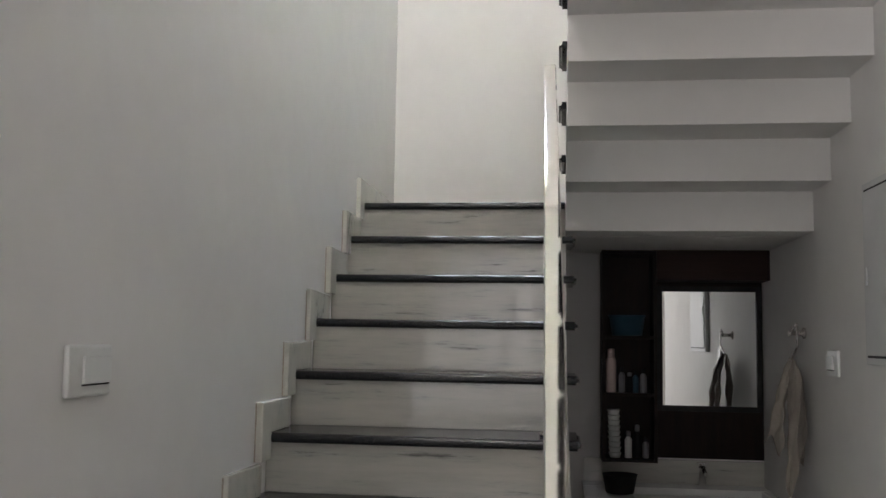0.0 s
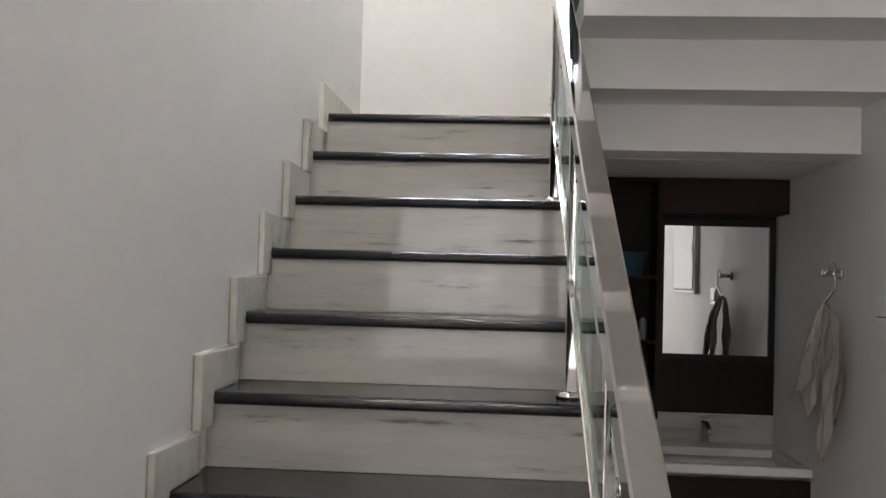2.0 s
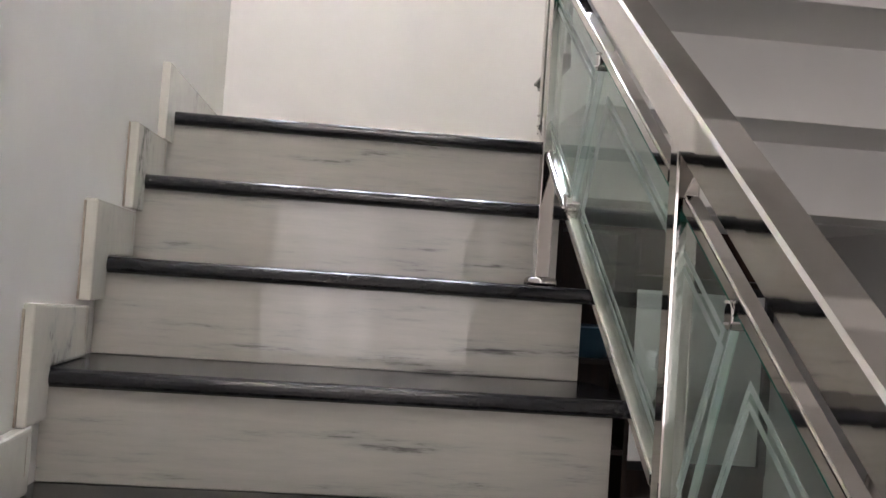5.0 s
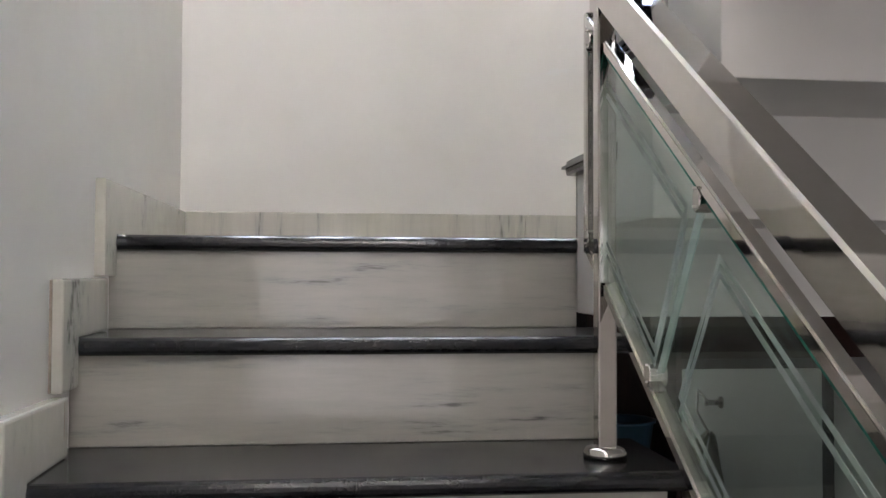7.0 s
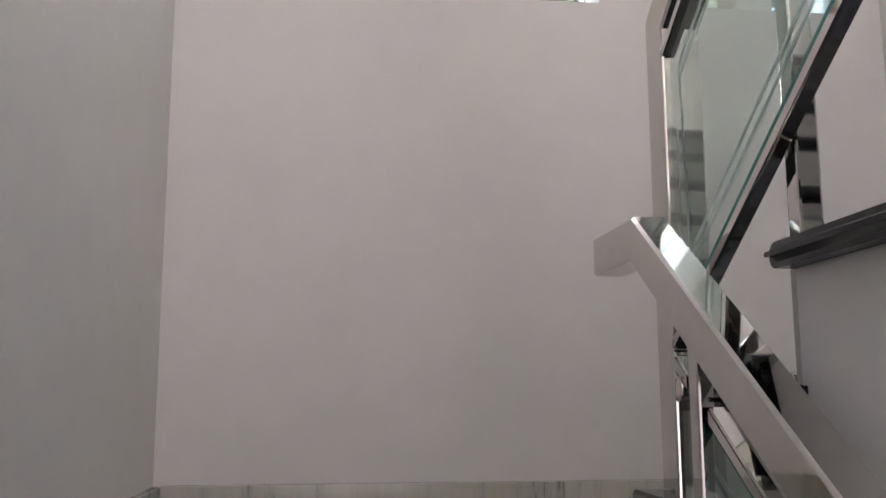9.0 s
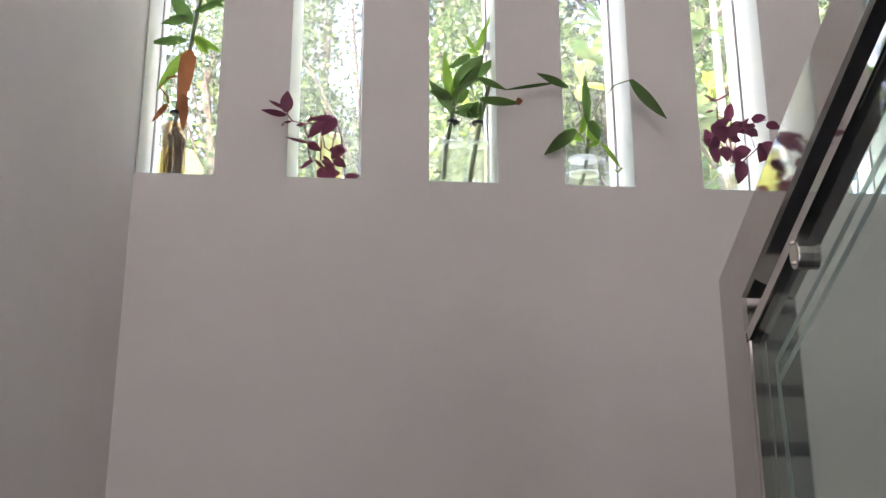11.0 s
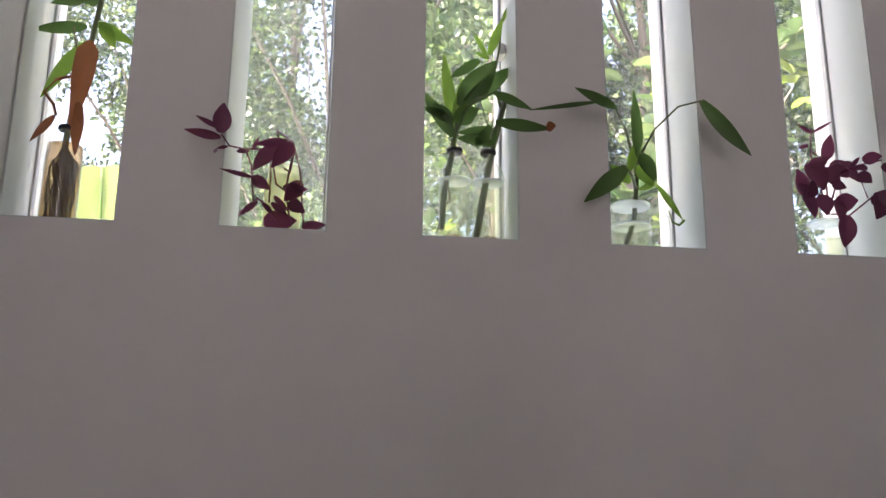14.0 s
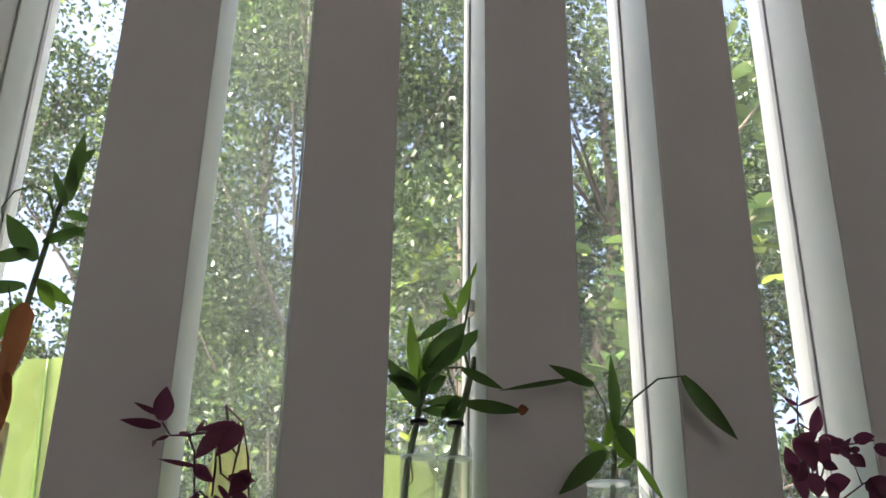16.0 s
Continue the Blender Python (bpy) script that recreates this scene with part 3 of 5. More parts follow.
for ya, yc in ((-0.98, -0.037), (-1.9, -0.99)):
    glass_panel(urail, lambda y: 0.932, ya + 0.026, yc - 0.034, lambda y: 2.330 - USL * y, lambda y: 2.800 - USL * y, upright=1, low_edge=True, at=(0.35, 0.84), runs=[[(1.0, 0.80), (0.07, 0.82), (0.09, 0.16), (1.0, 0.16)]])

# ---------------- wash corner under the landing ----------------
CY = 0.26
counter = thing("wash_counter", "white ceramic counter with a sunken basin on a dark wooden cabinet", "counter")
bm = bmesh.new()
for a in ((0.99, EAST - 0.001, CY, CY + 0.055), (0.99, EAST - 0.001, 0.66, NORTH - 0.001), (0.99, 1.22, CY + 0.0552, 0.6598), (1.85, EAST - 0.001, CY + 0.0552, 0.6598)):
    box(bm, a[0], a[1], a[2], a[3], 0.640, 0.675, 0.005)
part("worktop", bm, CERAMIC, counter, "glossy white ceramic worktop")
bm = prism(bmesh.new(), [(CY + 0.03, 0.6395), (0.69, 0.6395), (0.62, 0.575), (CY + 0.13, 0.575)], "x", 1.20, 1.87)
bmesh.ops.delete(bm, geom=[f for f in bm.faces if f.normal.z > 0.9], context='FACES_ONLY')
part("basin", bm, CERAMIC, counter, "sunken white basin")
bm = bmesh.new()
box(bm, 1.0, EAST - 0.001, CY + 0.045, NORTH - 0.001, 0, 0.570)
part("cabinet_body", bm, WOOD_RED, counter, "dark reddish wooden cabinet")
bm = bmesh.new()
box(bm, 1.0, EAST - 0.001, CY + 0.022, CY + 0.0395, 0.02, 0.622, 0.002)
part("front_panel", bm, WOOD_RED, counter)
bm = bmesh.new()
box(bm, 1.0, EAST - 0.001, NORTH - 0.016, NORTH - 0.0008, 0.6755, 0.794, 0.002)
tagged(finish("backsplash", bm, MARBLE_X), "white marble backsplash above the wash counter", "backsplash", kind="structure")

tap = thing("tap", "small dark chrome pillar tap at the back of the counter", "tap")
bm = bmesh.new()
sweep(bm, [(1.58, 0.73, 0.6755), (1.58, 0.73, 0.745), (1.58, 0.715, 0.762), (1.58, 0.68, 0.765), (1.58, 0.64, 0.752), (1.58, 0.63, 0.738)], [0.018, 0.015, 0.013, 0.012, 0.011, 0.011], 14)
part("spout", bm, STEEL, tap, smooth=True)
bm = bmesh.new()
lathe(bm, [(0.016, 0.7655), (0.019, 0.772), (0.010, 0.780), (0.008, 0.788)], 1.58, 0.728, 14)
box(bm, 1.555, 1.605, 0.722, 0.734, 0.786, 0.795, 0.003)
part("handle", bm, STEEL, tap)

cab = thing("mirror_cabinet", "dark walnut wall cabinet with open shelves and a mirror", "cabinet")
CX0, CX1, CXM, CF, CB = 1.084, EAST, 1.352, 0.605, NORTH - 0.001
bm = bmesh.new()
box(bm, CXM + 0.001, CX1 - 0.001, CF, CB - 0.0205, 1.695, SOFFIT - 0.001, 0.002)
part("pelmet", bm, WOOD_RED, cab, "reddish walnut box pelmet above the mirror")
bm = bmesh.new()
box(bm, CXM + 0.001, CX1 - 0.001, CB - 0.02, CB, 0.805, SOFFIT - 0.001)
part("back_panel", bm, WOOD, cab, "dark walnut back panel")
bm = bmesh.new()
box(bm, CX0, CX0 + 0.016, CF, CB, 0.80, SOFFIT - 0.001, 0.001)
part("side_panel", bm, WOOD, cab)
bm = bmesh.new()
box(bm, CXM - 0.016, CXM, CF, CB, 0.80, SOFFIT - 0.001, 0.001)
part("side_panel", bm, WOOD, cab)
bm = bmesh.new()
box(bm, CX0 + 0.016, CXM - 0.016, CB - 0.012, CB, 0.80, SOFFIT - 0.001)
part("back_panel", bm, WOOD, cab)
for z in (0.80, 1.118, 1.40, SOFFIT - 0.018):
    bm = bmesh.new()
    box(bm, CX0 + 0.0162, CXM - 0.0162, CF + 0.004, CB - 0.0122, z, z + 0.016, 0.001)
    part("shelf", bm, WOOD, cab)
bm = bmesh.new()
ML, MR, MB, MT = 1.397, 1.862, 1.069, 1.647
fr = 0.028
for a in ((ML - fr, ML, MB - fr, MT + fr), (MR, MR + fr, MB - fr, MT + fr), (ML, MR, MB - fr, MB), (ML, MR, MT, MT + fr)):
    box(bm, a[0], a[1], CB - 0.042, CB - 0.0206, a[2], a[3], 0.002)
part("mirror_frame", bm, DARK, cab, "black mirror frame")
bm = bmesh.new()
box(bm, ML, MR, CB - 0.032, CB - 0.0206, MB, MT)
part("mirror", bm, MIRROR, cab, "rectangular mirror glass")

# things on the shelves
tub = thing("plastic_tub", "blue plastic tub on the cabinet shelf", "tub")
bm = bmesh.new()
lathe(bm, [(0.055, 1.4165), (0.075, 1.42), (0.088, 1.51), (0.094, 1.512), (0.094, 1.519), (0.084, 1.519), (0.071, 1.425), (0.03, 1.423)], 1.213, 0.70, 28)
part("tub_body", bm, TUB_BLUE, tub, smooth=True)
shampoo = thing("tall_bottle", "tall pale pink plastic bottle on the cabinet shelf", "bottle")
bm = bmesh.new()
lathe(bm, [(0.022, 1.1345), (0.025, 1.14), (0.025, 1.29), (0.021, 1.305), (0.014, 1.309)], 1.132, 0.675, 20)
part("bottle_body", bm, PINK, shampoo, smooth=True)
bm = bmesh.new()
lathe(bm, [(0.018, 1.3095), (0.018, 1.345), (0.015, 1.35)], 1.132, 0.675, 20)
part("cap", bm, PINK, shampoo)


def small_bottle(cx, cy, z, r, h, body, cap, label):
    b = thing("small_bottle", label, "bottle", "bottles on the shelves")
    bm = bmesh.new()
    lathe(bm, [(r * 0.9, z + 0.0005), (r, z + 0.006), (r, z + h * 0.68), (r * 0.55, z + h * 0.78), (r * 0.5, z + h * 0.8)], cx, cy, 16)
    part("bottle_body", bm, body, b, smooth=True)
    bm = bmesh.new()
    lathe(bm, [(r * 0.6, z + h * 0.8 + 0.0005), (r * 0.6, z + h * 0.97), (r * 0.5, z + h)], cx, cy, 16)
    part("cap", bm, cap, b)


small_bottle(1.185, 0.67, 1.134, 0.016, 0.125, PLASTIC_G, DARK, "small grey plastic bottle with a dark cap")
small_bottle(1.225, 0.70, 1.134, 0.018, 0.10, DARK, PLASTIC_G, "small dark bottle with a grey cap")
small_bottle(1.252, 0.665, 1.134, 0.015, 0.11, TUB_BLUE, DARK, "small blue bottle with a dark cap")
small_bottle(1.290, 0.67, 1.134, 0.017, 0.12, PLASTIC_G, DARK, "small grey plastic bottle with a dark cap")
small_bottle(1.215, 0.66, 0.816, 0.018, 0.13, PLASTIC_W, PLASTIC_G, "small white bottle with a grey cap")
small_bottle(1.26, 0.68, 0.816, 0.020, 0.16, DARK, PLASTIC_G, "small dark bottle with a grey cap")
small_bottle(1.30, 0.67, 0.816, 0.016, 0.10, PLASTIC_G, DARK, "small grey plastic bottle with a dark cap")
stack = thing("cup_stack", "leaning stack of white ribbed cups", "cups")
for i in range(9):
    bm = bmesh.new()
    c = (1.150 - 0.0008 * i, 0.665 + 0.001 * i)
    z = 0.8165 + i * 0.026
    lathe(bm, [(0.024, z), (0.030, z + 0.020), (0.032, z + 0.0245), (0.028, z + 0.0255), (0.022, z + 0.004)], c[0], c[1], 18)
    part("cup", bm, PLASTIC_W, stack, smooth=True)

pot = thing("dark_bucket", "dark plastic bucket on the wash counter", "bucket")
bm = bmesh.new()
lathe(bm, [(0.05, 0.6755), (0.065, 0.68), (0.08, 0.76), (0.084, 0.765), (0.076, 0.765), (0.06, 0.685)], 1.16, 0.45, 24)
part("bucket_body", bm, DARK, pot, smooth=True)

# towel ring and towel on the east wall
ring = thing("towel_ring", "bent chrome towel hook on the wall", "towel ring")
bm = bmesh.new()
HX, HY, HZ = EAST, -0.018, 1.434
for v in lathe(bm, [(0.024, 0), (0.024, 0.008), (0.012, 0.012), (0.010, 0.05), (0.013, 0.056), (0.013, 0.066)], 0, 0, 18).verts:
    v.co = Vector((HX - 0.0005 - v.co.z, HY + v.co.x, HZ + v.co.y))
part("wall_mount", bm, STEEL, ring, smooth=True)
bm = bmesh.new()
rx = HX - 0.056
sweep(bm, [(rx, HY, HZ), (rx, -0.060, HZ + 0.022), (rx, -0.106, HZ + 0.036), (rx, -0.114, HZ + 0.030), (rx, -0.121, HZ - 0.048), (rx, -0.114, HZ - 0.056), (rx, -0.010, HZ - 0.112), (rx, 0.004, HZ - 0.118), (rx, 0.02, HZ - 0.105)], 0.0048, 8)
part("ring_bar", bm, STEEL, ring, smooth=True)
towel = thing("towel", "crumpled beige cotton towel hanging from the hook", "towel")
bm = bmesh.new()


def along(path, v):
    """A place on a polyline, at v from 0 to 1."""
    f = v * (len(path) - 1)
    k = min(int(f), len(path) - 2)
    return Vector(path[k]).lerp(Vector(path[k + 1]), f - k)


# two lobes of cloth, each hung between a front edge and a back edge
LOBES = [
    ([(1.832, -0.004, 1.325), (1.800, -0.020, 1.255), (1.775, -0.005, 1.13), (1.745, 0.022, 0.985)],
     [(1.838, -0.018, 1.327), (1.800, -0.085, 1.20), (1.788, -0.115, 1.06), (1.786, -0.105, 0.935)], 1.0),
    ([(1.846, 0.004, 1.325), (1.822, -0.040, 1.20), (1.808, -0.050, 1.00), (1.800, -0.085, 0.80)],
     [(1.850, -0.030, 1.318), (1.842, -0.140, 1.275), (1.834, -0.205, 1.14), (1.822, -0.150, 1.03), (1.818, -0.135, 0.90), (1.806, -0.105, 0.79)], 2.2),
    ([(1.858, 0.012, 1.322), (1.868, 0.020, 1.20), (1.870, 0.030, 1.05), (1.860, 0.020, 0.94)],
     [(1.856, -0.020, 1.320), (1.866, -0.090, 1.20), (1.868, -0.110, 1.05), (1.860, -0.095, 0.90)], 3.1)]
cols, rows = 26, 36
for near, far, ph in LOBES:
    bm = bmesh.new()
    grid = []
    for j in range(rows + 1):
        v = j / rows
        a, b = along(near, v), along(far, v)
        row = []
        for i in range(cols + 1):
            u = i / cols
            p = a.lerp(b, u)
            f = min(1.0, 0.25 + v * 1.6)
            w = 0.009 * f * math.sin(u * 7 + ph * 2 + 3.2 * v) + 0.004 * f * math.sin(u * 17 + 9 * v + ph) + 0.003 * f * math.sin(u * 11 - 13 * v) + 0.003 * math.sin(v * 21 + u * 7 + ph)
            drop = 0.022 * v * v * math.sin(u * 8 + ph * 3) + 0.010 * v * v * math.sin(u * 23 + ph)
            row.append(bm.verts.new((min(p.x + w, EAST - 0.005), p.y + 0.4 * w, p.z - drop)))
        grid.append(row)
    for j in range(rows):
        for i in range(cols):
            bm.faces.new((grid[j][i], grid[j][i + 1], grid[j + 1][i + 1], grid[j + 1][i]))
    bmesh.ops.recalc_face_normals(bm, faces=bm.faces[:])
    bmesh.ops.solidify(bm, geom=bm.faces[:], thickness=0.003)
    part("cloth", bm, TOWEL_M, towel, smooth=True)


def wall_switch(name, face, sgn, y0, y1, z0, z1, label, rock=True):
    """A modular switch plate on a wall of constant x; sgn is the way it faces."""
    s = thing(name, label, "switch")
    def slab(bm, a, b, c, d, t0, t1, bev):
        xs = sorted((face + sgn * t0, face + sgn * t1))
        box(bm, xs[0], xs[1], a, b, c, d, bev)
    bm = bmesh.new()
    slab(bm, y0, y1, z0, z1, 0.0003, 0.012, 0.006)
    part("plate", bm, PLASTIC_W, s)
    w, h = y1 - y0, z1 - z0
    bm = bmesh.new()
    slab(bm, y0 + w * 0.30, y1 - w * 0.06, z0 + h * 0.25, z1 - h * 0.22, 0.0122, 0.018, 0.003)
    part("rocker", bm, PLASTIC_W, s)
    bm = bmesh.new()
    slab(bm, y0 + w * 0.30, y1 - w * 0.06, z0 + h * 0.215, z0 + h * 0.246, 0.0122, 0.0132, 0.0)
    part("gap", bm, DARK, s)
    return s


wall_switch("light_switch", WEST, 1, -2.482, -2.318, 1.268, 1.366, "white modular light switch on the wall beside the stairs")
wall_switch("wall_socket", EAST, -1, -0.502, -0.367, 1.270, 1.367, "white modular switch plate beside the towel")

panel = thing("distribution_board", "white metal distribution board on the wall", "fuse box")
bm = bmesh.new()
box(bm, EAST - 0.030, EAST - 0.0005, -1.60, -0.885, 1.325, 1.917, 0.004)
part("case", bm, METAL_W, panel)
# dark sheet paints the shadow of the gap that outlines the cover
bm = bmesh.new()
box(bm, EAST - 0.0312, EAST - 0.0301, -1.578, -0.907, 1.347, 1.895)
part("cover_shade", bm, DARK, panel, "dark sheet painting the shade in the gap round the cover")
bm = bmesh.new()
box(bm, EAST - 0.036, EAST - 0.0314, -1.57, -0.915, 1.355, 1.887, 0.003)
part("cover", bm, METAL_W, panel)
bm = bmesh.new()
box(bm, EAST - 0.042, EAST - 0.0362, -0.945, -0.925, 1.58, 1.64, 0.002)
part("latch", bm, METAL_W, panel)
# a scuff of missing paint on the landing wall
bm = bmesh.new()
for dx, dz, r in ((0, 0, 0.018), (0.028, 0.004, 0.011), (-0.02, -0.006, 0.008)):
    prism(bm, [(1.054 + dx + r * math.cos(a) * (1 + 0.25 * math.sin(3 * a)), LAND + 0.524 + dz + 0.6 * r * math.sin(a)) for a in [i * math.pi / 8 for i in range(16)]], "y", NORTH - 0.0012, NORTH + 0.001)
tagged(finish("paint_scuff", bm, CEIL), "small scuffed patch of filler on the wall", "scuff", kind="structure")

# ---------------- slit windows ----------------
GY = NORTH + 0.135
WTOP = SILL + 2.2
DUSTY = pane_glass("dusty_glass", (0.93, 0.96, 0.95), haze=0.12)
CLEAN = pane_glass("window_glass", (0.97, 0.985, 0.98), haze=0.06)
for i, (a, b) in enumerate(WIN):
    w = thing("window_%d" % (i + 1), "tall slit window with a fixed pane and white reveals", "window", "slit windows", "structure")
    bm = bmesh.new()
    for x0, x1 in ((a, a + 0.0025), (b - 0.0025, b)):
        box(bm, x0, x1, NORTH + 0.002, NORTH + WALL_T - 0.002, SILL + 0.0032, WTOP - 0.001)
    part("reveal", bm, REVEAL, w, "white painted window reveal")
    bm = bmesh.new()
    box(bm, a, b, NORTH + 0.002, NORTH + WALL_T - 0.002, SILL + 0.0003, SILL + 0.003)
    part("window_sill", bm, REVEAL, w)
    bm = bmesh.new()
    for x0, x1 in ((a + 0.003, a + 0.007), (b - 0.007, b - 0.003)):
        box(bm, x0, x1, GY - 0.006, GY + 0.010, SILL + 0.0035, WTOP - 0.002, 0.001, 1)
    part("bead", bm, BEAD, w, "thin grey glazing bead")
    if i == 1:
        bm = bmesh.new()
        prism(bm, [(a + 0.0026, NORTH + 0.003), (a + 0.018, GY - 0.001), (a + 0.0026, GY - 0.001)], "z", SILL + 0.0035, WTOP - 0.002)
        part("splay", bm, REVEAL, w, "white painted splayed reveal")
    if i == 2:
        bm = bmesh.new()
        box(bm, b - 0.018, b - 0.0026, NORTH + 0.088, NORTH + 0.118, SILL + 0.372, SILL + 0.396, 0.004)
        part("latch", bm, PLASTIC_W, w, "small white plastic clip on the reveal")
    bm = bmesh.new()
    box(bm, a + 0.0075, b - 0.0075, GY, GY + 0.005, SILL + 0.0035, WTOP - 0.002)
    p = part("pane", bm, DUSTY if i == 1 else CLEAN, w, "dusty window pane" if i == 1 else "clear window pane")
    p.visible_shadow = False

# unseen windows added round the hall and upper floor lamps, behind the walk's start
for i, (a, b, z0, z1) in enumerate(HALL_WIN):
    w = thing("window_%d" % (i + 7), "unseen wide window added round the hall and upper lamps, with a white painted frame", "window", "hall windows", "structure")
    bm = bmesh.new()
    for x0, x1, q0, q1 in ((a, a + 0.05, z0, z1), (b - 0.05, b, z0, z1), (a + 0.05, b - 0.05, z0, z0 + 0.05), (a + 0.05, b - 0.05, z1 - 0.05, z1)):
        box(bm, x0 + 0.001, x1 - 0.001, SOUTH - 0.12, SOUTH - 0.06, q0 + 0.001, q1 - 0.001, 0.004)
    part("window_frame", bm, METAL_W, w)
    n = max(1, round((b - a) / 0.75))
    for k in range(n):
        xa, xb = a + 0.05 + (b - a - 0.1) * k / n, a + 0.05 + (b - a - 0.1) * (k + 1) / n
        bm = bmesh.new()
        box(bm, xa + 0.002, xb - 0.002, SOUTH - 0.092, SOUTH - 0.086, z0 + 0.05, z1 - 0.05)
        part("blind", bm, BLIND, w, "unseen drawn white blind added to keep the sun out behind the lamp")
        if k:
            bm = bmesh.new()
            box(bm, xa - 0.02, xa + 0.02, SOUTH - 0.115, SOUTH - 0.065, z0 + 0.051, z1 - 0.051, 0.003)
            part("mullion", bm, METAL_W, w)

# unseen window, added round the upper side lamp and shut by blinds
w = thing("window_10", "unseen wide upper floor window added round a fill lamp, with a white painted frame", "window", "hall windows", "structure")
bm = bmesh.new()
for a, b, q0, q1 in ((-6.149, -6.10, 3.551, 5.449), (-4.10, -4.051, 3.551, 5.449), (-6.10, -4.10, 3.551, 3.60), (-6.10, -4.10, 5.40, 5.449)):
    box(bm, 4.26, 4.32, a, b, q0, q1, 0.004)
part("window_frame", bm, METAL_W, w)
for k in range(3):
    bm = bmesh.new()
    box(bm, 4.286, 4.292, -6.10 + k * 0.6667, -5.4353 + k * 0.6667, 3.60, 5.40)
    part("blind", bm, BLIND, w, "unseen drawn white blind added to keep the sun out behind the lamp")

# ---------------- bottles and plants on the sills ----------------
ZS = SILL + 0.0032
SHIFT = 0.008


def leaf(bm, base, tip, width, droop=0.0, side=None, fold=0.25, n=7):
    """A pointed leaf from base to tip, bent by droop and folded along its midrib."""
    base, tip = Vector(base), Vector(tip)
    d = tip - base
    ln = d.length
    s = Vector(side) if side else d.cross(Vector((0, 1, 0.3)))
    s = s.normalized() if s.length > 1e-6 else Vector((1, 0, 0))
    up = s.cross(d).normalized()
    rows = []
    for i in range(n + 1):
        t = i / n
        c = base + d * t + Vector((0, 0, -1)) * droop * ln * (t * t - t * 0.15)
        w = width * max(0.04, math.sin(math.pi * min(1, t * 0.94 + 0.06)) ** 0.8 * (1 - 0.35 * t))
        rows.append((bm.verts.new(c - s * w / 2 + up * fold * w / 2), bm.verts.new(c), bm.verts.new(c + s * w / 2 + up * fold * w / 2)))
    for p, q in zip(rows, rows[1:]):
        bm.faces.new((p[0], p[1], q[1], q[0]))
        bm.faces.new((p[1], p[2], q[2], q[1]))


def on_sill(ob):
    ob.location.x = SHIFT
    return ob


def plant(name, label, category="plant"):
    return on_sill(thing(name, label, category, "cuttings in water on the sills"))


def leaves(pl, mat, items, label="", name="leaf"):
    for it in items:
        bm = bmesh.new()
        leaf(bm, it[0], it[1], it[2] * (1.2 if mat in (LEAF_G, LEAF_Y) else 1.0), **(it[3] if len(it) > 3 else {}))
        part(name, bm, mat, pl, label, True)


def foliage(pl, mat, y, items, label="", blunt=False, droop=0.0):
    """Leaves in about one upright plane at y, each (x, up, tip x, tip up, width) with up counted from the sill."""
    for k, (a, u, c, v, wd) in enumerate(items):
        bm = bmesh.new()
        base, tip = Vector((a, y, ZS + u)), Vector((c, y - 0.010 - 0.006 * (k % 3), ZS + v))
        if blunt:
            n = 9
            d = tip - base
            s = Vector((0, 1, 0)).cross(d).normalized()
            rows = []
            for i in range(n + 1):
                t = i / n
                h = wd / 2 * (0.22 + 0.78 * min(1, t * 1.7)) * (1 if t < 0.86 else math.sqrt(max(0.0, 1 - ((t - 0.86) / 0.145) ** 2)))
                q = base + d * t + Vector((0, 0.004 * math.sin(5 * t), 0))
                rows.append([bm.verts.new(q + s * h * e + Vector((0, 0.45 * h * (abs(e) - 1), 0))) for e in (-1, -0.5, 0, 0.5, 1)])
            for p, q in zip(rows, rows[1:]):
                for m in range(4):
                    bm.faces.new((p[m], p[m + 1], q[m + 1], q[m]))
        else:
            side = Vector((0, 1, 0.3)).cross(tip - base).normalized() + Vector((0, 0.25 * math.sin(2.3 * k + 1), 0))
            leaf(bm, base, tip, wd, droop, side, 0.30, 9)
        part("leaf", bm, mat, pl, label, True)


def stem(pl, pts, r0, r1, mat=STALK, name="stem"):
    bm = bmesh.new()
    n = len(pts)
    sweep(bm, pts, [r0 + (r1 - r0) * i / (n - 1) for i in range(n)], 8)
    part(name, bm, mat, pl, "", True)


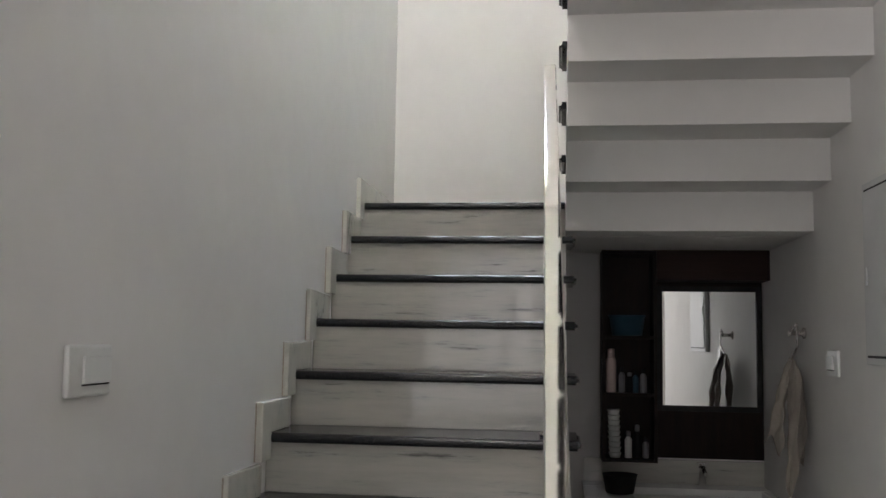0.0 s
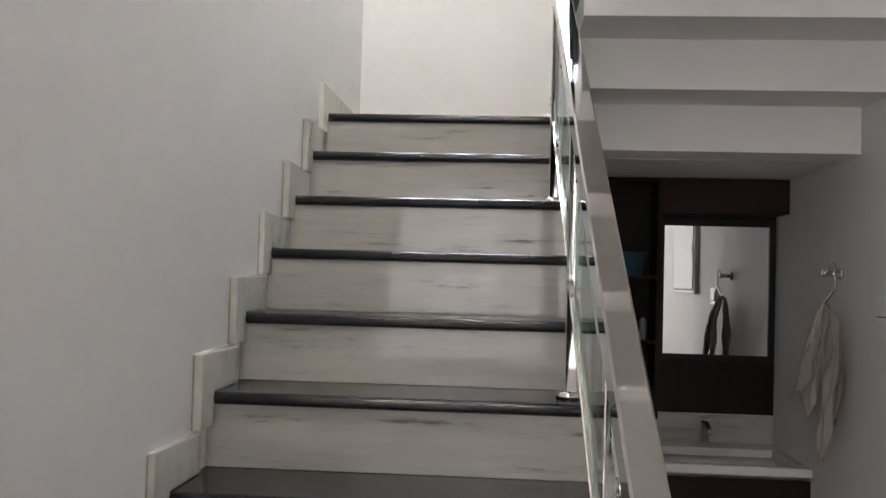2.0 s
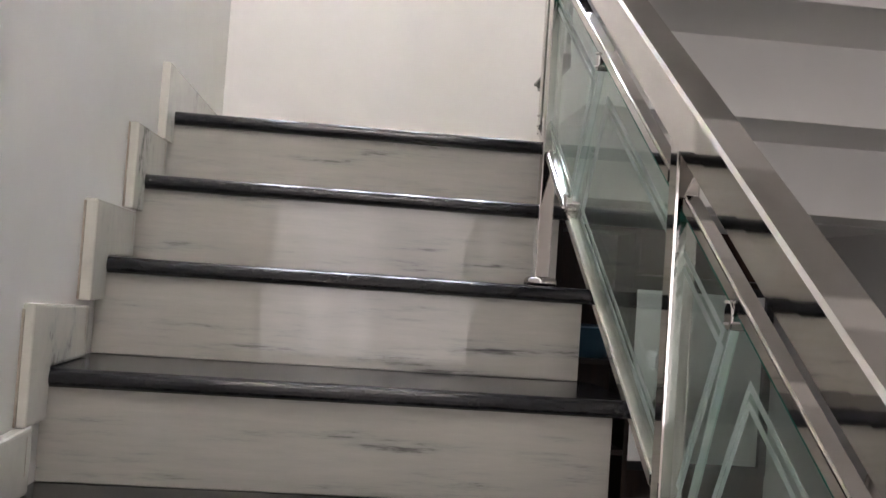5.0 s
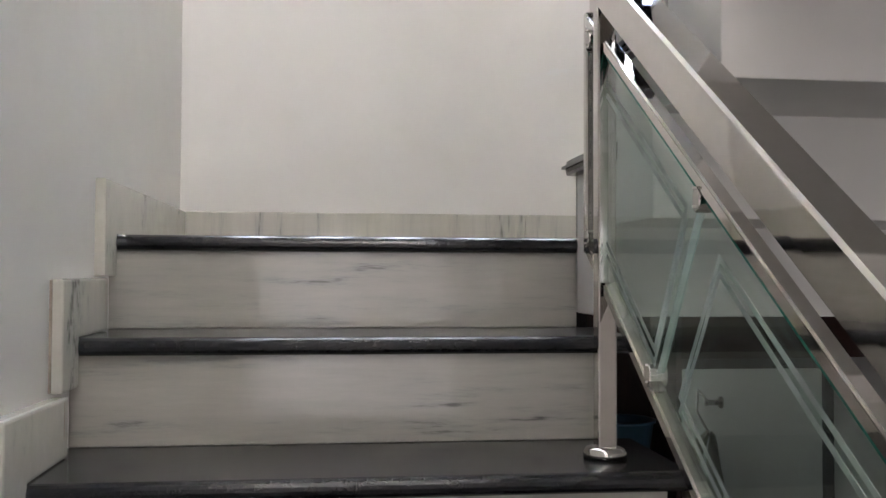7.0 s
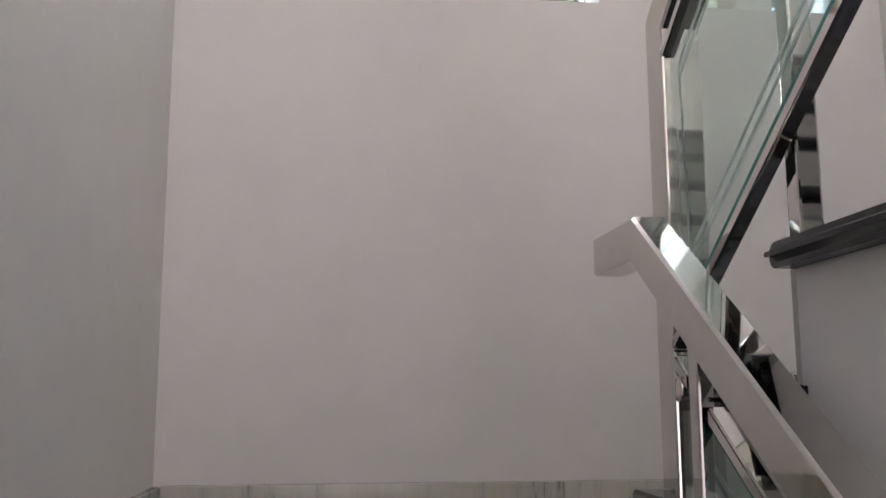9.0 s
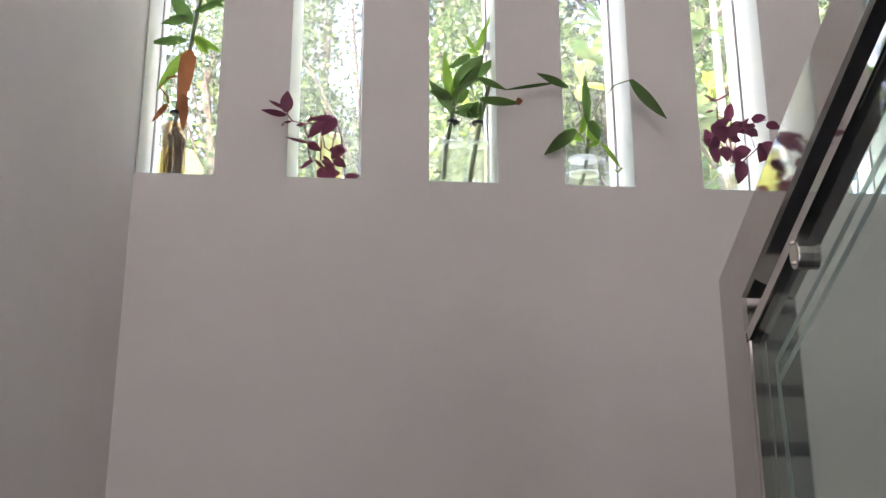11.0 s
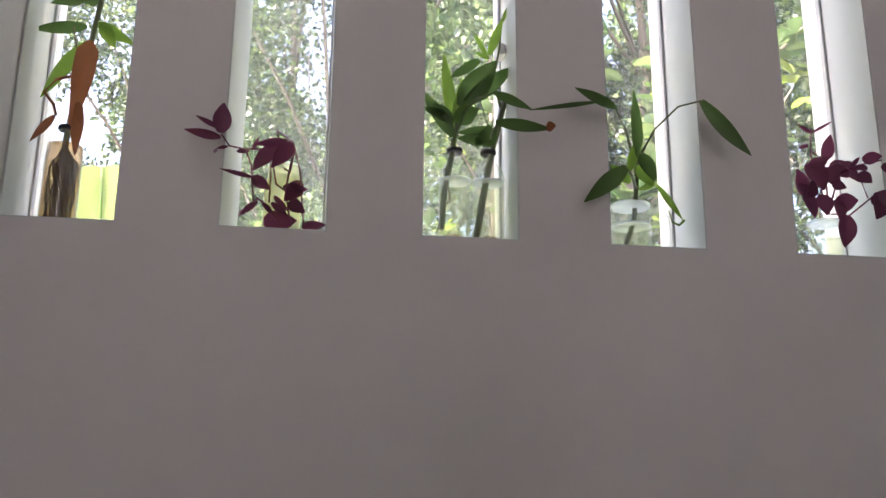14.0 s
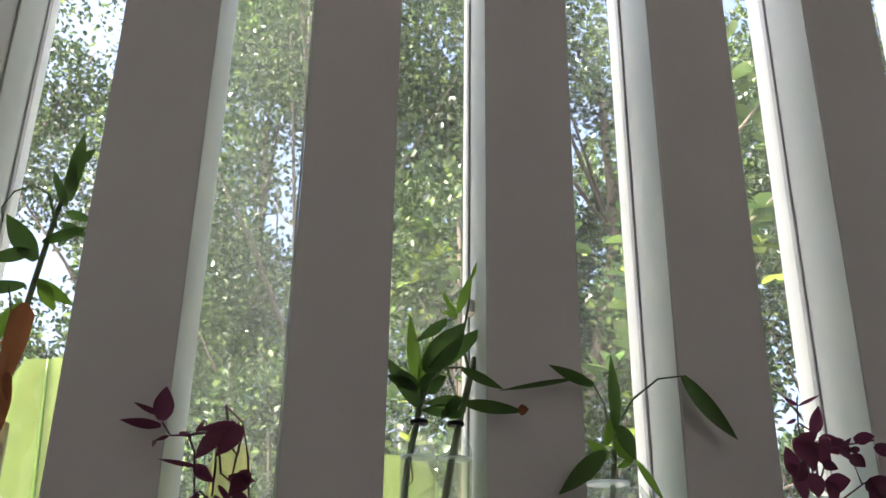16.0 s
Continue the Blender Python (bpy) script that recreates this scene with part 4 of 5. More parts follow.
def glass_bottle(cx, cy, r, h, label, water=0.62, neck=0.45, silt=True, fill=WATER):
    b = on_sill(thing("glass_bottle", label, "bottle", "bottles on the sills"))
    bm = bmesh.new()
    z = ZS
    prof = [(r * 0.3, z + 0.0005), (r * 0.92, z + 0.001), (r, z + 0.008), (r, z + h * 0.70), (r * 0.93, z + h * 0.76), (r * neck * 1.2, z + h * 0.86), (r * neck, z + h * 0.89), (r * neck, z + h * 0.97), (r * neck * 1.12, z + h * 0.975), (r * neck * 1.12, z + h)]
    lathe(bm, prof, cx, cy, 28, cap=False)
    g = part("glass_body", bm, BOTTLE, b, "clear glass bottle", True)
    g.visible_shadow = False
    bm = bmesh.new()
    lathe(bm, [(r * 0.88, z + 0.006), (r * 0.95, z + 0.012), (r * 0.95, z + h * water)], cx, cy, 24)
    wt = part("water", bm, fill, b, "still water in the bottle", True)
    wt.visible_shadow = False
    if silt:
        bm = bmesh.new()
        lathe(bm, [(r * 0.8, z + 0.003), (r * 0.9, z + 0.006), (r * 0.86, z + 0.016), (r * 0.5, z + 0.024), (0.002, z + 0.028)], cx, cy, 20)
        part("silt", bm, SILT, b, "yellow-brown silt at the bottom")
    bm = bmesh.new()
    lathe(bm, [(r * neck * 1.16, z + h * 0.955), (r * neck * 1.22, z + h * 0.962), (r * neck * 1.22, z + h * 0.985), (r * neck * 1.16, z + h * 0.99)], cx, cy, 20)
    part("neck_band", bm, DARK, b, "dark band round the neck")
    return b


# strong white haze paints the bright outline of rims and bases
RIM = pane_glass("thick_glass", (0.86, 0.93, 0.90), haze=0.65)


def glass_ring(parent, cx, cy, r, z, h, name="rim"):
    """The thick edge of a glass vessel, paled to paint its bright outline."""
    bm = bmesh.new()
    lathe(bm, [(r - 0.0035, z), (r + 0.0008, z + 0.0004), (r + 0.0012, z + h * 0.5), (r + 0.0006, z + h), (r - 0.0035, z + h)], cx, cy, 24)
    part(name, bm, RIM, parent, "thick glass edge, its bright outline painted pale", True).visible_shadow = False


Y0 = NORTH + 0.085
BROWN_WATER = pane_glass("brown_bottle_water", (0.74, 0.56, 0.36), haze=0.20)
# window 1: brown bottle full of roots, tall cutting with a dry leaf
SHIFT = 0.0
b1 = glass_bottle(0.045, Y0, 0.029, 0.180, "glass bottle full of brown roots on the sill", 0.80, 0.42, False, BROWN_WATER)
glass_ring(b1, 0.045, Y0, 0.029, ZS + 0.0006, 0.006, "base")
pl = plant("bamboo_cutting", "tall green cutting with long leaves and a dry orange leaf")
rnd = random.Random(5)
for i in range(46):
    a = rnd.uniform(0, 6.28)
    r = rnd.uniform(0.006, 0.024)
    k = rnd.uniform(0.5, 1.6)
    stem(pl, [(0.045, Y0, ZS + 0.145), (0.045 + r * math.cos(a), Y0 + r * math.sin(a), ZS + 0.11), (0.045 + r * math.cos(a + k), Y0 + r * math.sin(a + k), ZS + 0.06), (0.045 + r * math.cos(a + 1.9 * k), Y0 + r * math.sin(a + 1.9 * k), ZS + 0.008)], 0.0017, 0.0009, ROOTS, "root")
stem(pl, [(0.042, Y0, ZS + 0.111), (0.046, Y0, ZS + 0.179), (0.053, Y0, ZS + 0.250), (0.065, Y0, ZS + 0.333), (0.073, Y0, ZS + 0.408), (0.083, Y0, ZS + 0.491)], 0.0055, 0.0045, STALK, "stem")
stem(pl, [(0.083, Y0, ZS + 0.491), (0.094, Y0, ZS + 0.54), (0.106, Y0, ZS + 0.61)], 0.0045, 0.0025)
foliage(pl, LEAF_D, Y0 - 0.012, [(0.051, 0.175, 0.070, 0.323, 0.037)], "dry orange-brown leaf", blunt=True)
foliage(pl, LEAF_D, Y0 - 0.020, [(0.066, 0.206, 0.069, 0.119, 0.026), (0.028, 0.189, -0.000, 0.136, 0.016), (0.061, 0.215, 0.075, 0.168, 0.018)], "dry orange-brown leaf")
stem(pl, [(0.043, Y0 - 0.010, ZS + 0.264), (0.024, Y0 - 0.020, ZS + 0.253), (0.010, Y0 - 0.030, ZS + 0.225), (0.027, Y0 - 0.030, ZS + 0.204), (0.030, Y0 - 0.020, ZS + 0.189)], 0.0028, 0.0024, LEAF_D, "dry_stem")
stem(pl, [(0.039, Y0 - 0.020, ZS + 0.350), (0.050, Y0 - 0.020, ZS + 0.308), (0.058, Y0 - 0.015, ZS + 0.273), (0.075, Y0 - 0.010, ZS + 0.229)], 0.0012, 0.001, ROOTS, "dry_stem")
foliage(pl, LEAF_G, Y0 - 0.005, [(0.066, 0.400, 0.012, 0.471, 0.042), (0.057, 0.416, -0.001, 0.389, 0.027), (0.057, 0.359, -0.024, 0.336, 0.025), (0.071, 0.433, 0.142, 0.463, 0.021)])
foliage(pl, LEAF_Y, Y0, [(0.058, 0.332, -0.001, 0.223, 0.033), (0.069, 0.370, 0.139, 0.326, 0.025), (0.078, 0.368, 0.111, 0.314, 0.027)])
foliage(pl, LEAF_G, Y0, [(0.093, 0.47, 0.143, 0.445, 0.018), (0.096, 0.49, 0.148, 0.47, 0.018), (0.100, 0.53, 0.108, 0.625, 0.032), (0.098, 0.51, 0.096, 0.585, 0.026), (0.104, 0.58, 0.128, 0.60, 0.020), (0.095, 0.50, 0.070, 0.555, 0.018)])
stem(pl, [(0.086, Y0, ZS + 0.46), (0.068, Y0 - 0.01, ZS + 0.515), (0.043, Y0 - 0.015, ZS + 0.525), (0.018, Y0 - 0.02, ZS + 0.51), (0.004, Y0 - 0.02, ZS + 0.48), (0.010, Y0 - 0.02, ZS + 0.455)], 0.0025, 0.001, LEAF_G, "curled_leaf")

# window 2: purple trailing plant in a yellowish glass
YEL = pane_glass("yellow_glass", (0.92, 0.84, 0.42), haze=0.34)
jar = on_sill(thing("yellow_glass_jar", "small yellowish glass jar on the sill", "jar", "bottles on the sills"))
bm = bmesh.new()
lathe(bm, [(0.005, ZS + 0.0005), (0.028, ZS + 0.001), (0.031, ZS + 0.006), (0.031, ZS + 0.095), (0.027, ZS + 0.108), (0.027, ZS + 0.125), (0.029, ZS + 0.127)], 0.397, Y0, 26, cap=False)
part("glass_body", bm, YEL, jar, smooth=True).visible_shadow = False
glass_ring(jar, 0.397, Y0, 0.027, ZS + 0.1275, 0.004)
glass_ring(jar, 0.397, Y0, 0.031, ZS + 0.0006, 0.007, "base")
pl = plant("purple_trailing_plant", "purple-leaved trailing cutting in a yellowish jar")
stem(pl, [(0.388, Y0, ZS + 0.135), (0.386, Y0 - 0.050, ZS + 0.152), (0.364, Y0 - 0.080, ZS + 0.129), (0.336, Y0 - 0.100, ZS + 0.120), (0.318, Y0 - 0.125, ZS + 0.114), (0.305, Y0 - 0.125, ZS + 0.132)], 0.0018, 0.0013, LEAF_P, "stem")
stem(pl, [(0.340, Y0 - 0.090, ZS + 0.121), (0.349, Y0 - 0.080, ZS + 0.100), (0.356, Y0 - 0.080, ZS + 0.040)], 0.0018, 0.0013, LEAF_P, "stem")
stem(pl, [(0.376, Y0 - 0.060, ZS + 0.130), (0.380, Y0 - 0.080, ZS + 0.085), (0.380, Y0 - 0.080, ZS + 0.041)], 0.0018, 0.0013, LEAF_P, "stem")
stem(pl, [(0.380, Y0 - 0.060, ZS + 0.117), (0.389, Y0 - 0.080, ZS + 0.072), (0.406, Y0 - 0.080, ZS + 0.060)], 0.0018, 0.0013, LEAF_P, "stem")
stem(pl, [(0.393, Y0, ZS + 0.135), (0.384, Y0 - 0.040, ZS + 0.178), (0.411, Y0 - 0.060, ZS + 0.151), (0.425, Y0 - 0.080, ZS + 0.096), (0.435, Y0 - 0.080, ZS + 0.006)], 0.0018, 0.0013, LEAF_P, "stem")
stem(pl, [(0.412, Y0 - 0.060, ZS + 0.144), (0.408, Y0 - 0.080, ZS + 0.095), (0.404, Y0 - 0.080, ZS + 0.060), (0.416, Y0 - 0.080, ZS + 0.004)], 0.0018, 0.0013, LEAF_P, "stem")
stem(pl, [(0.355, Y0 - 0.080, ZS + 0.041), (0.362, Y0 - 0.080, ZS + 0.047), (0.379, Y0 - 0.080, ZS + 0.033), (0.390, Y0 - 0.080, ZS + 0.016)], 0.0018, 0.0013, LEAF_P, "stem")
stem(pl, [(0.388, Y0, ZS + 0.135), (0.408, Y0 - 0.050, ZS + 0.103), (0.414, Y0 - 0.050, ZS + 0.140)], 0.0018, 0.0013, LEAF_P, "stem")
foliage(pl, LEAF_P, Y0 - 0.125, [(0.303, 0.134, 0.306, 0.180, 0.034), (0.301, 0.142, 0.266, 0.154, 0.010), (0.304, 0.127, 0.252, 0.128, 0.017), (0.316, 0.113, 0.299, 0.104, 0.007), (0.299, 0.107, 0.298, 0.094, 0.007)])
foliage(pl, LEAF_P, Y0 - 0.080, [(0.384, 0.136, 0.352, 0.089, 0.030), (0.410, 0.142, 0.381, 0.093, 0.032), (0.403, 0.145, 0.352, 0.128, 0.017), (0.349, 0.127, 0.359, 0.146, 0.008), (0.351, 0.081, 0.382, 0.057, 0.023), (0.352, 0.081, 0.303, 0.085, 0.009), (0.400, 0.068, 0.439, 0.062, 0.019), (0.428, 0.077, 0.403, 0.039, 0.032), (0.411, 0.045, 0.437, 0.020, 0.025), (0.362, 0.042, 0.334, 0.013, 0.012), (0.369, 0.041, 0.392, 0.013, 0.010), (0.383, 0.041, 0.412, 0.014, 0.013)])
foliage(pl, LEAF_P, Y0 - 0.062, [(0.372, 0.016, 0.424, 0.016, 0.042), (0.432, 0.010, 0.470, 0.010, 0.019), (0.323, 0.130, 0.348, 0.123, 0.009), (0.386, 0.058, 0.412, 0.029, 0.012)])

# window 3: two bottles with bamboo-like cuttings
for cx in (0.684, 0.743):
    b3 = glass_bottle(cx, Y0, 0.0278, 0.182, "clear glass bottle half full of water on the sill", 0.66, 0.42)
    glass_ring(b3, cx, Y0, 0.0278, ZS + 0.0006, 0.007, "base")
    glass_ring(b3, cx, Y0, 0.0272, ZS + 0.120, 0.003, "water_line")
pl = plant("dracaena_cutting", "green leafy cutting standing in a glass bottle")
stem(pl, [(0.662, Y0, ZS + 0.035), (0.667, Y0, ZS + 0.106), (0.680, Y0, ZS + 0.174), (0.685, Y0, ZS + 0.214), (0.691, Y0, ZS + 0.244)], 0.0055, 0.0045, STALK, "stem")
stem(pl, [(0.686, Y0, ZS + 0.199), (0.694, Y0 - 0.030, ZS + 0.234), (0.713, Y0 - 0.060, ZS + 0.251), (0.735, Y0 - 0.100, ZS + 0.244)], 0.002, 0.0016, STALK, "stem")
stem(pl, [(0.667, Y0, ZS + 0.144), (0.670, Y0 - 0.010, ZS + 0.113), (0.675, Y0 - 0.012, ZS + 0.084), (0.667, Y0 - 0.010, ZS + 0.075)], 0.0016, 0.0014, ROOTS, "root")
foliage(pl, LEAF_G, Y0 - 0.010, [(0.681, 0.199, 0.624, 0.276, 0.032), (0.677, 0.230, 0.623, 0.245, 0.022), (0.691, 0.256, 0.752, 0.338, 0.056), (0.698, 0.262, 0.788, 0.337, 0.037), (0.726, 0.348, 0.671, 0.302, 0.022), (0.683, 0.230, 0.721, 0.245, 0.041), (0.678, 0.225, 0.643, 0.256, 0.028)])
foliage(pl, LEAF_G, Y0 - 0.120, [(0.729, 0.236, 0.791, 0.205, 0.019)])
foliage(pl, LEAF_Y, Y0, [(0.679, 0.224, 0.662, 0.355, 0.028), (0.685, 0.229, 0.695, 0.309, 0.022)])
pl = plant("dracaena_cutting", "green leafy cutting standing in a glass bottle")
stem(pl, [(0.722, Y0, ZS + 0.024), (0.736, Y0, ZS + 0.110), (0.749, Y0, ZS + 0.179), (0.761, Y0, ZS + 0.230), (0.775, Y0, ZS + 0.289)], 0.006, 0.0055, STALK, "stem")
stem(pl, [(0.769, Y0, ZS + 0.251), (0.757, Y0, ZS + 0.296), (0.754, Y0, ZS + 0.326), (0.764, Y0, ZS + 0.380), (0.768, Y0, ZS + 0.428)], 0.0028, 0.0016, STALK, "stem")
stem(pl, [(0.745, Y0, ZS + 0.194), (0.741, Y0 - 0.050, ZS + 0.197), (0.741, Y0 - 0.100, ZS + 0.193)], 0.0022, 0.0018, STALK, "stem")
stem(pl, [(0.721, Y0 - 0.030, ZS + 0.266), (0.732, Y0 - 0.030, ZS + 0.232), (0.736, Y0 - 0.030, ZS + 0.216)], 0.0014, 0.001, STALK, "stem")
foliage(pl, LEAF_G, Y0 - 0.015, [(0.740, 0.194, 0.683, 0.191, 0.026), (0.736, 0.182, 0.739, 0.218, 0.039), (0.725, 0.183, 0.714, 0.190, 0.017), (0.753, 0.214, 0.685, 0.201, 0.022)])
foliage(pl, LEAF_G, Y0 - 0.120, [(0.732, 0.184, 0.824, 0.173, 0.024)])
foliage(pl, LEAF_Y, Y0, [(0.744, 0.364, 0.768, 0.434, 0.021), (0.768, 0.428, 0.780, 0.463, 0.008), (0.742, 0.360, 0.712, 0.397, 0.011), (0.746, 0.357, 0.716, 0.363, 0.011)])
foliage(pl, LEAF_D, Y0 - 0.136, [(0.812, 0.174, 0.825, 0.173, 0.020)], "browned leaf tip")

# window 4: jar with arching leaves
SHIFT = 0.0
jar4 = on_sill(thing("glass_jar", "squat clear glass jar with a handle on the sill", "jar", "bottles on the sills"))
bm = bmesh.new()
lathe(bm, [(0.01, ZS + 0.0005), (0.032, ZS + 0.001), (0.0345, ZS + 0.006), (0.0345, ZS + 0.072), (0.032, ZS + 0.080), (0.034, ZS + 0.088), (0.032, ZS + 0.090)], 0.994, Y0, 28, cap=False)
part("glass_body", bm, BOTTLE, jar4, smooth=True).visible_shadow = False
bm = bmesh.new()
lathe(bm, [(0.030, ZS + 0.005), (0.032, ZS + 0.010), (0.032, ZS + 0.055)], 0.994, Y0, 24)
part("water", bm, WATER, jar4, smooth=True).visible_shadow = False
bm = bmesh.new()
lathe(bm, [(0.026, ZS + 0.002), (0.030, ZS + 0.005), (0.026, ZS + 0.012), (0.004, ZS + 0.02)], 0.994, Y0, 20)
part("silt", bm, SILT, jar4)
bm = bmesh.new()
sweep(bm, [(1.026, Y0 - 0.01, ZS + 0.082), (1.040, Y0 - 0.02, ZS + 0.085), (1.050, Y0 - 0.02, ZS + 0.070), (1.054, Y0 - 0.02, ZS + 0.04), (1.052, Y0 - 0.02, ZS + 0.022)], [0.005, 0.006, 0.006, 0.006, 0.009], 10)
part("handle", bm, BOTTLE, jar4, smooth=True)
glass_ring(jar4, 0.994, Y0, 0.034, ZS + 0.0905, 0.005)
glass_ring(jar4, 0.994, Y0, 0.0345, ZS + 0.0006, 0.008, "base")
glass_ring(jar4, 0.994, Y0, 0.0335, ZS + 0.0552, 0.003, "water_line")
pl = plant("arching_leaf_cutting", "green cutting with long arching leaves in a glass jar")
stem(pl, [(0.984, Y0, ZS + 0.024), (1.000, Y0, ZS + 0.068), (1.007, Y0, ZS + 0.127), (1.011, Y0, ZS + 0.188)], 0.0052, 0.004, STALK, "stem")
stem(pl, [(1.008, Y0, ZS + 0.147), (0.980, Y0 - 0.040, ZS + 0.214), (0.943, Y0 - 0.090, ZS + 0.238), (0.899, Y0 - 0.125, ZS + 0.229)], 0.0022, 0.0016, STALK, "stem")
stem(pl, [(1.017, Y0, ZS + 0.190), (1.031, Y0 - 0.040, ZS + 0.225), (1.055, Y0 - 0.090, ZS + 0.247), (1.081, Y0 - 0.125, ZS + 0.244)], 0.0022, 0.0014, STALK, "stem")
stem(pl, [(1.007, Y0, ZS + 0.127), (0.981, Y0 - 0.050, ZS + 0.132), (0.958, Y0 - 0.090, ZS + 0.128)], 0.002, 0.0016, STALK, "stem")
stem(pl, [(1.079, Y0 - 0.030, ZS + 0.064), (1.069, Y0 - 0.030, ZS + 0.054), (1.057, Y0 - 0.030, ZS + 0.060), (1.052, Y0 - 0.030, ZS + 0.079)], 0.0025, 0.001, LEAF_Y, "curled_leaf")
foliage(pl, LEAF_G, Y0 - 0.125, [(0.903, 0.229, 0.782, 0.201, 0.010), (0.934, 0.220, 0.859, 0.244, 0.021)])
foliage(pl, LEAF_G, Y0 - 0.125, [(1.081, 0.244, 1.157, 0.133, 0.031)], droop=-0.12)
foliage(pl, LEAF_G, Y0 - 0.030, [(1.001, 0.173, 0.996, 0.297, 0.028), (1.008, 0.181, 1.024, 0.125, 0.033)])
foliage(pl, LEAF_G, Y0 - 0.110, [(0.952, 0.123, 0.875, 0.056, 0.035)])
foliage(pl, LEAF_Y, Y0 - 0.020, [(1.006, 0.164, 1.026, 0.122, 0.033), (1.037, 0.129, 1.074, 0.062, 0.015), (0.990, 0.131, 0.947, 0.154, 0.022), (0.986, 0.150, 1.000, 0.205, 0.024), (1.033, 0.132, 0.996, 0.112, 0.015)])

# window 5: jar with purple plant
SHIFT = 0.0
jar5 = on_sill(thing("glass_jar", "small clear glass jar on the sill", "jar", "bottles on the sills"))
bm = bmesh.new()
lathe(bm, [(0.01, ZS + 0.0005), (0.028, ZS + 0.001), (0.030, ZS + 0.006), (0.028, ZS + 0.07), (0.030, ZS + 0.078)], 1.356, Y0, 26, cap=False)
part("glass_body", bm, BOTTLE, jar5, smooth=True).visible_shadow = False
bm = bmesh.new()
lathe(bm, [(0.025, ZS + 0.004), (0.027, ZS + 0.008), (0.026, ZS + 0.05)], 1.356, Y0, 22)
part("water", bm, WATER, jar5, smooth=True).visible_shadow = False
glass_ring(jar5, 1.356, Y0, 0.030, ZS + 0.0785, 0.005)
glass_ring(jar5, 1.356, Y0, 0.030, ZS + 0.0006, 0.008, "base")
pl = plant("purple_trailing_plant", "purple-leaved trailing cutting in a clear jar")
stem(pl, [(1.360, Y0, ZS + 0.099), (1.330, Y0 - 0.040, ZS + 0.148), (1.312, Y0 - 0.050, ZS + 0.189), (1.317, Y0 - 0.050, ZS + 0.241)], 0.0018, 0.0013, LEAF_P, "stem")
stem(pl, [(1.366, Y0, ZS + 0.099), (1.336, Y0 - 0.050, ZS + 0.166), (1.350, Y0 - 0.070, ZS + 0.171), (1.361, Y0 - 0.110, ZS + 0.130), (1.365, Y0 - 0.120, ZS + 0.091)], 0.0018, 0.0013, LEAF_P, "stem")
stem(pl, [(1.360, Y0, ZS + 0.099), (1.312, Y0 - 0.050, ZS + 0.134), (1.282, Y0 - 0.070, ZS + 0.110)], 0.0018, 0.0013, LEAF_P, "stem")
stem(pl, [(1.366, Y0, ZS + 0.104), (1.355, Y0 - 0.060, ZS + 0.154), (1.360, Y0 - 0.100, ZS + 0.154), (1.399, Y0 - 0.120, ZS + 0.160)], 0.0018, 0.0013, LEAF_P, "stem")
stem(pl, [(1.371, Y0, ZS + 0.100), (1.353, Y0 - 0.080, ZS + 0.071), (1.377, Y0 - 0.110, ZS + 0.094)], 0.0018, 0.0013, LEAF_P, "stem")
stem(pl, [(1.315, Y0 - 0.050, ZS + 0.197), (1.333, Y0 - 0.050, ZS + 0.186)], 0.0018, 0.0013, LEAF_P, "stem")
foliage(pl, LEAF_P, Y0 - 0.060, [(1.328, 0.178, 1.342, 0.223, 0.035), (1.290, 0.109, 1.269, 0.152, 0.033), (1.289, 0.118, 1.289, 0.062, 0.035), (1.321, 0.114, 1.319, 0.073, 0.035), (1.297, 0.158, 1.330, 0.178, 0.029), (1.302, 0.171, 1.311, 0.113, 0.049), (1.345, 0.176, 1.366, 0.144, 0.036), (1.324, 0.162, 1.345, 0.121, 0.040), (1.350, 0.106, 1.334, 0.062, 0.031), (1.340, 0.098, 1.380, 0.104, 0.039), (1.367, 0.167, 1.383, 0.134, 0.027)])
foliage(pl, LEAF_P, Y0 - 0.080, [(1.351, 0.071, 1.332, 0.011, 0.039), (1.349, 0.166, 1.372, 0.149, 0.020), (1.298, 0.126, 1.264, 0.092, 0.032), (1.329, 0.128, 1.348, 0.117, 0.020), (1.299, 0.219, 1.265, 0.227, 0.008), (1.299, 0.219, 1.328, 0.234, 0.007), (1.292, 0.196, 1.267, 0.185, 0.008), (1.267, 0.124, 1.276, 0.093, 0.028)])
foliage(pl, LEAF_P, Y0 - 0.115, [(1.356, 0.135, 1.373, 0.116, 0.026), (1.374, 0.145, 1.341, 0.140, 0.013), (1.389, 0.099, 1.364, 0.048, 0.047), (1.366, 0.162, 1.397, 0.165, 0.026), (1.373, 0.088, 1.428, 0.085, 0.042), (1.401, 0.152, 1.424, 0.132, 0.026), (1.344, 0.148, 1.356, 0.161, 0.011)])

# window 6: jar with drooping green leaves
SHIFT = 0.044
jar6 = on_sill(thing("glass_jar", "clear glass jar with a green cutting on the sill", "jar", "bottles on the sills"))
bm = bmesh.new()
lathe(bm, [(0.01, ZS + 0.0005), (0.028, ZS + 0.001), (0.030, ZS + 0.006), (0.028, ZS + 0.09), (0.026, ZS + 0.098)], 1.60, Y0, 26, cap=False)
part("glass_body", bm, BOTTLE, jar6, smooth=True).visible_shadow = False
pl = plant("drooping_leaf_cutting", "green cutting with drooping dark leaves in a jar")
stem(pl, [(1.60, Y0, ZS + 0.01), (1.602, Y0, ZS + 0.12), (1.606, Y0, ZS + 0.26)], 0.004, 0.003)
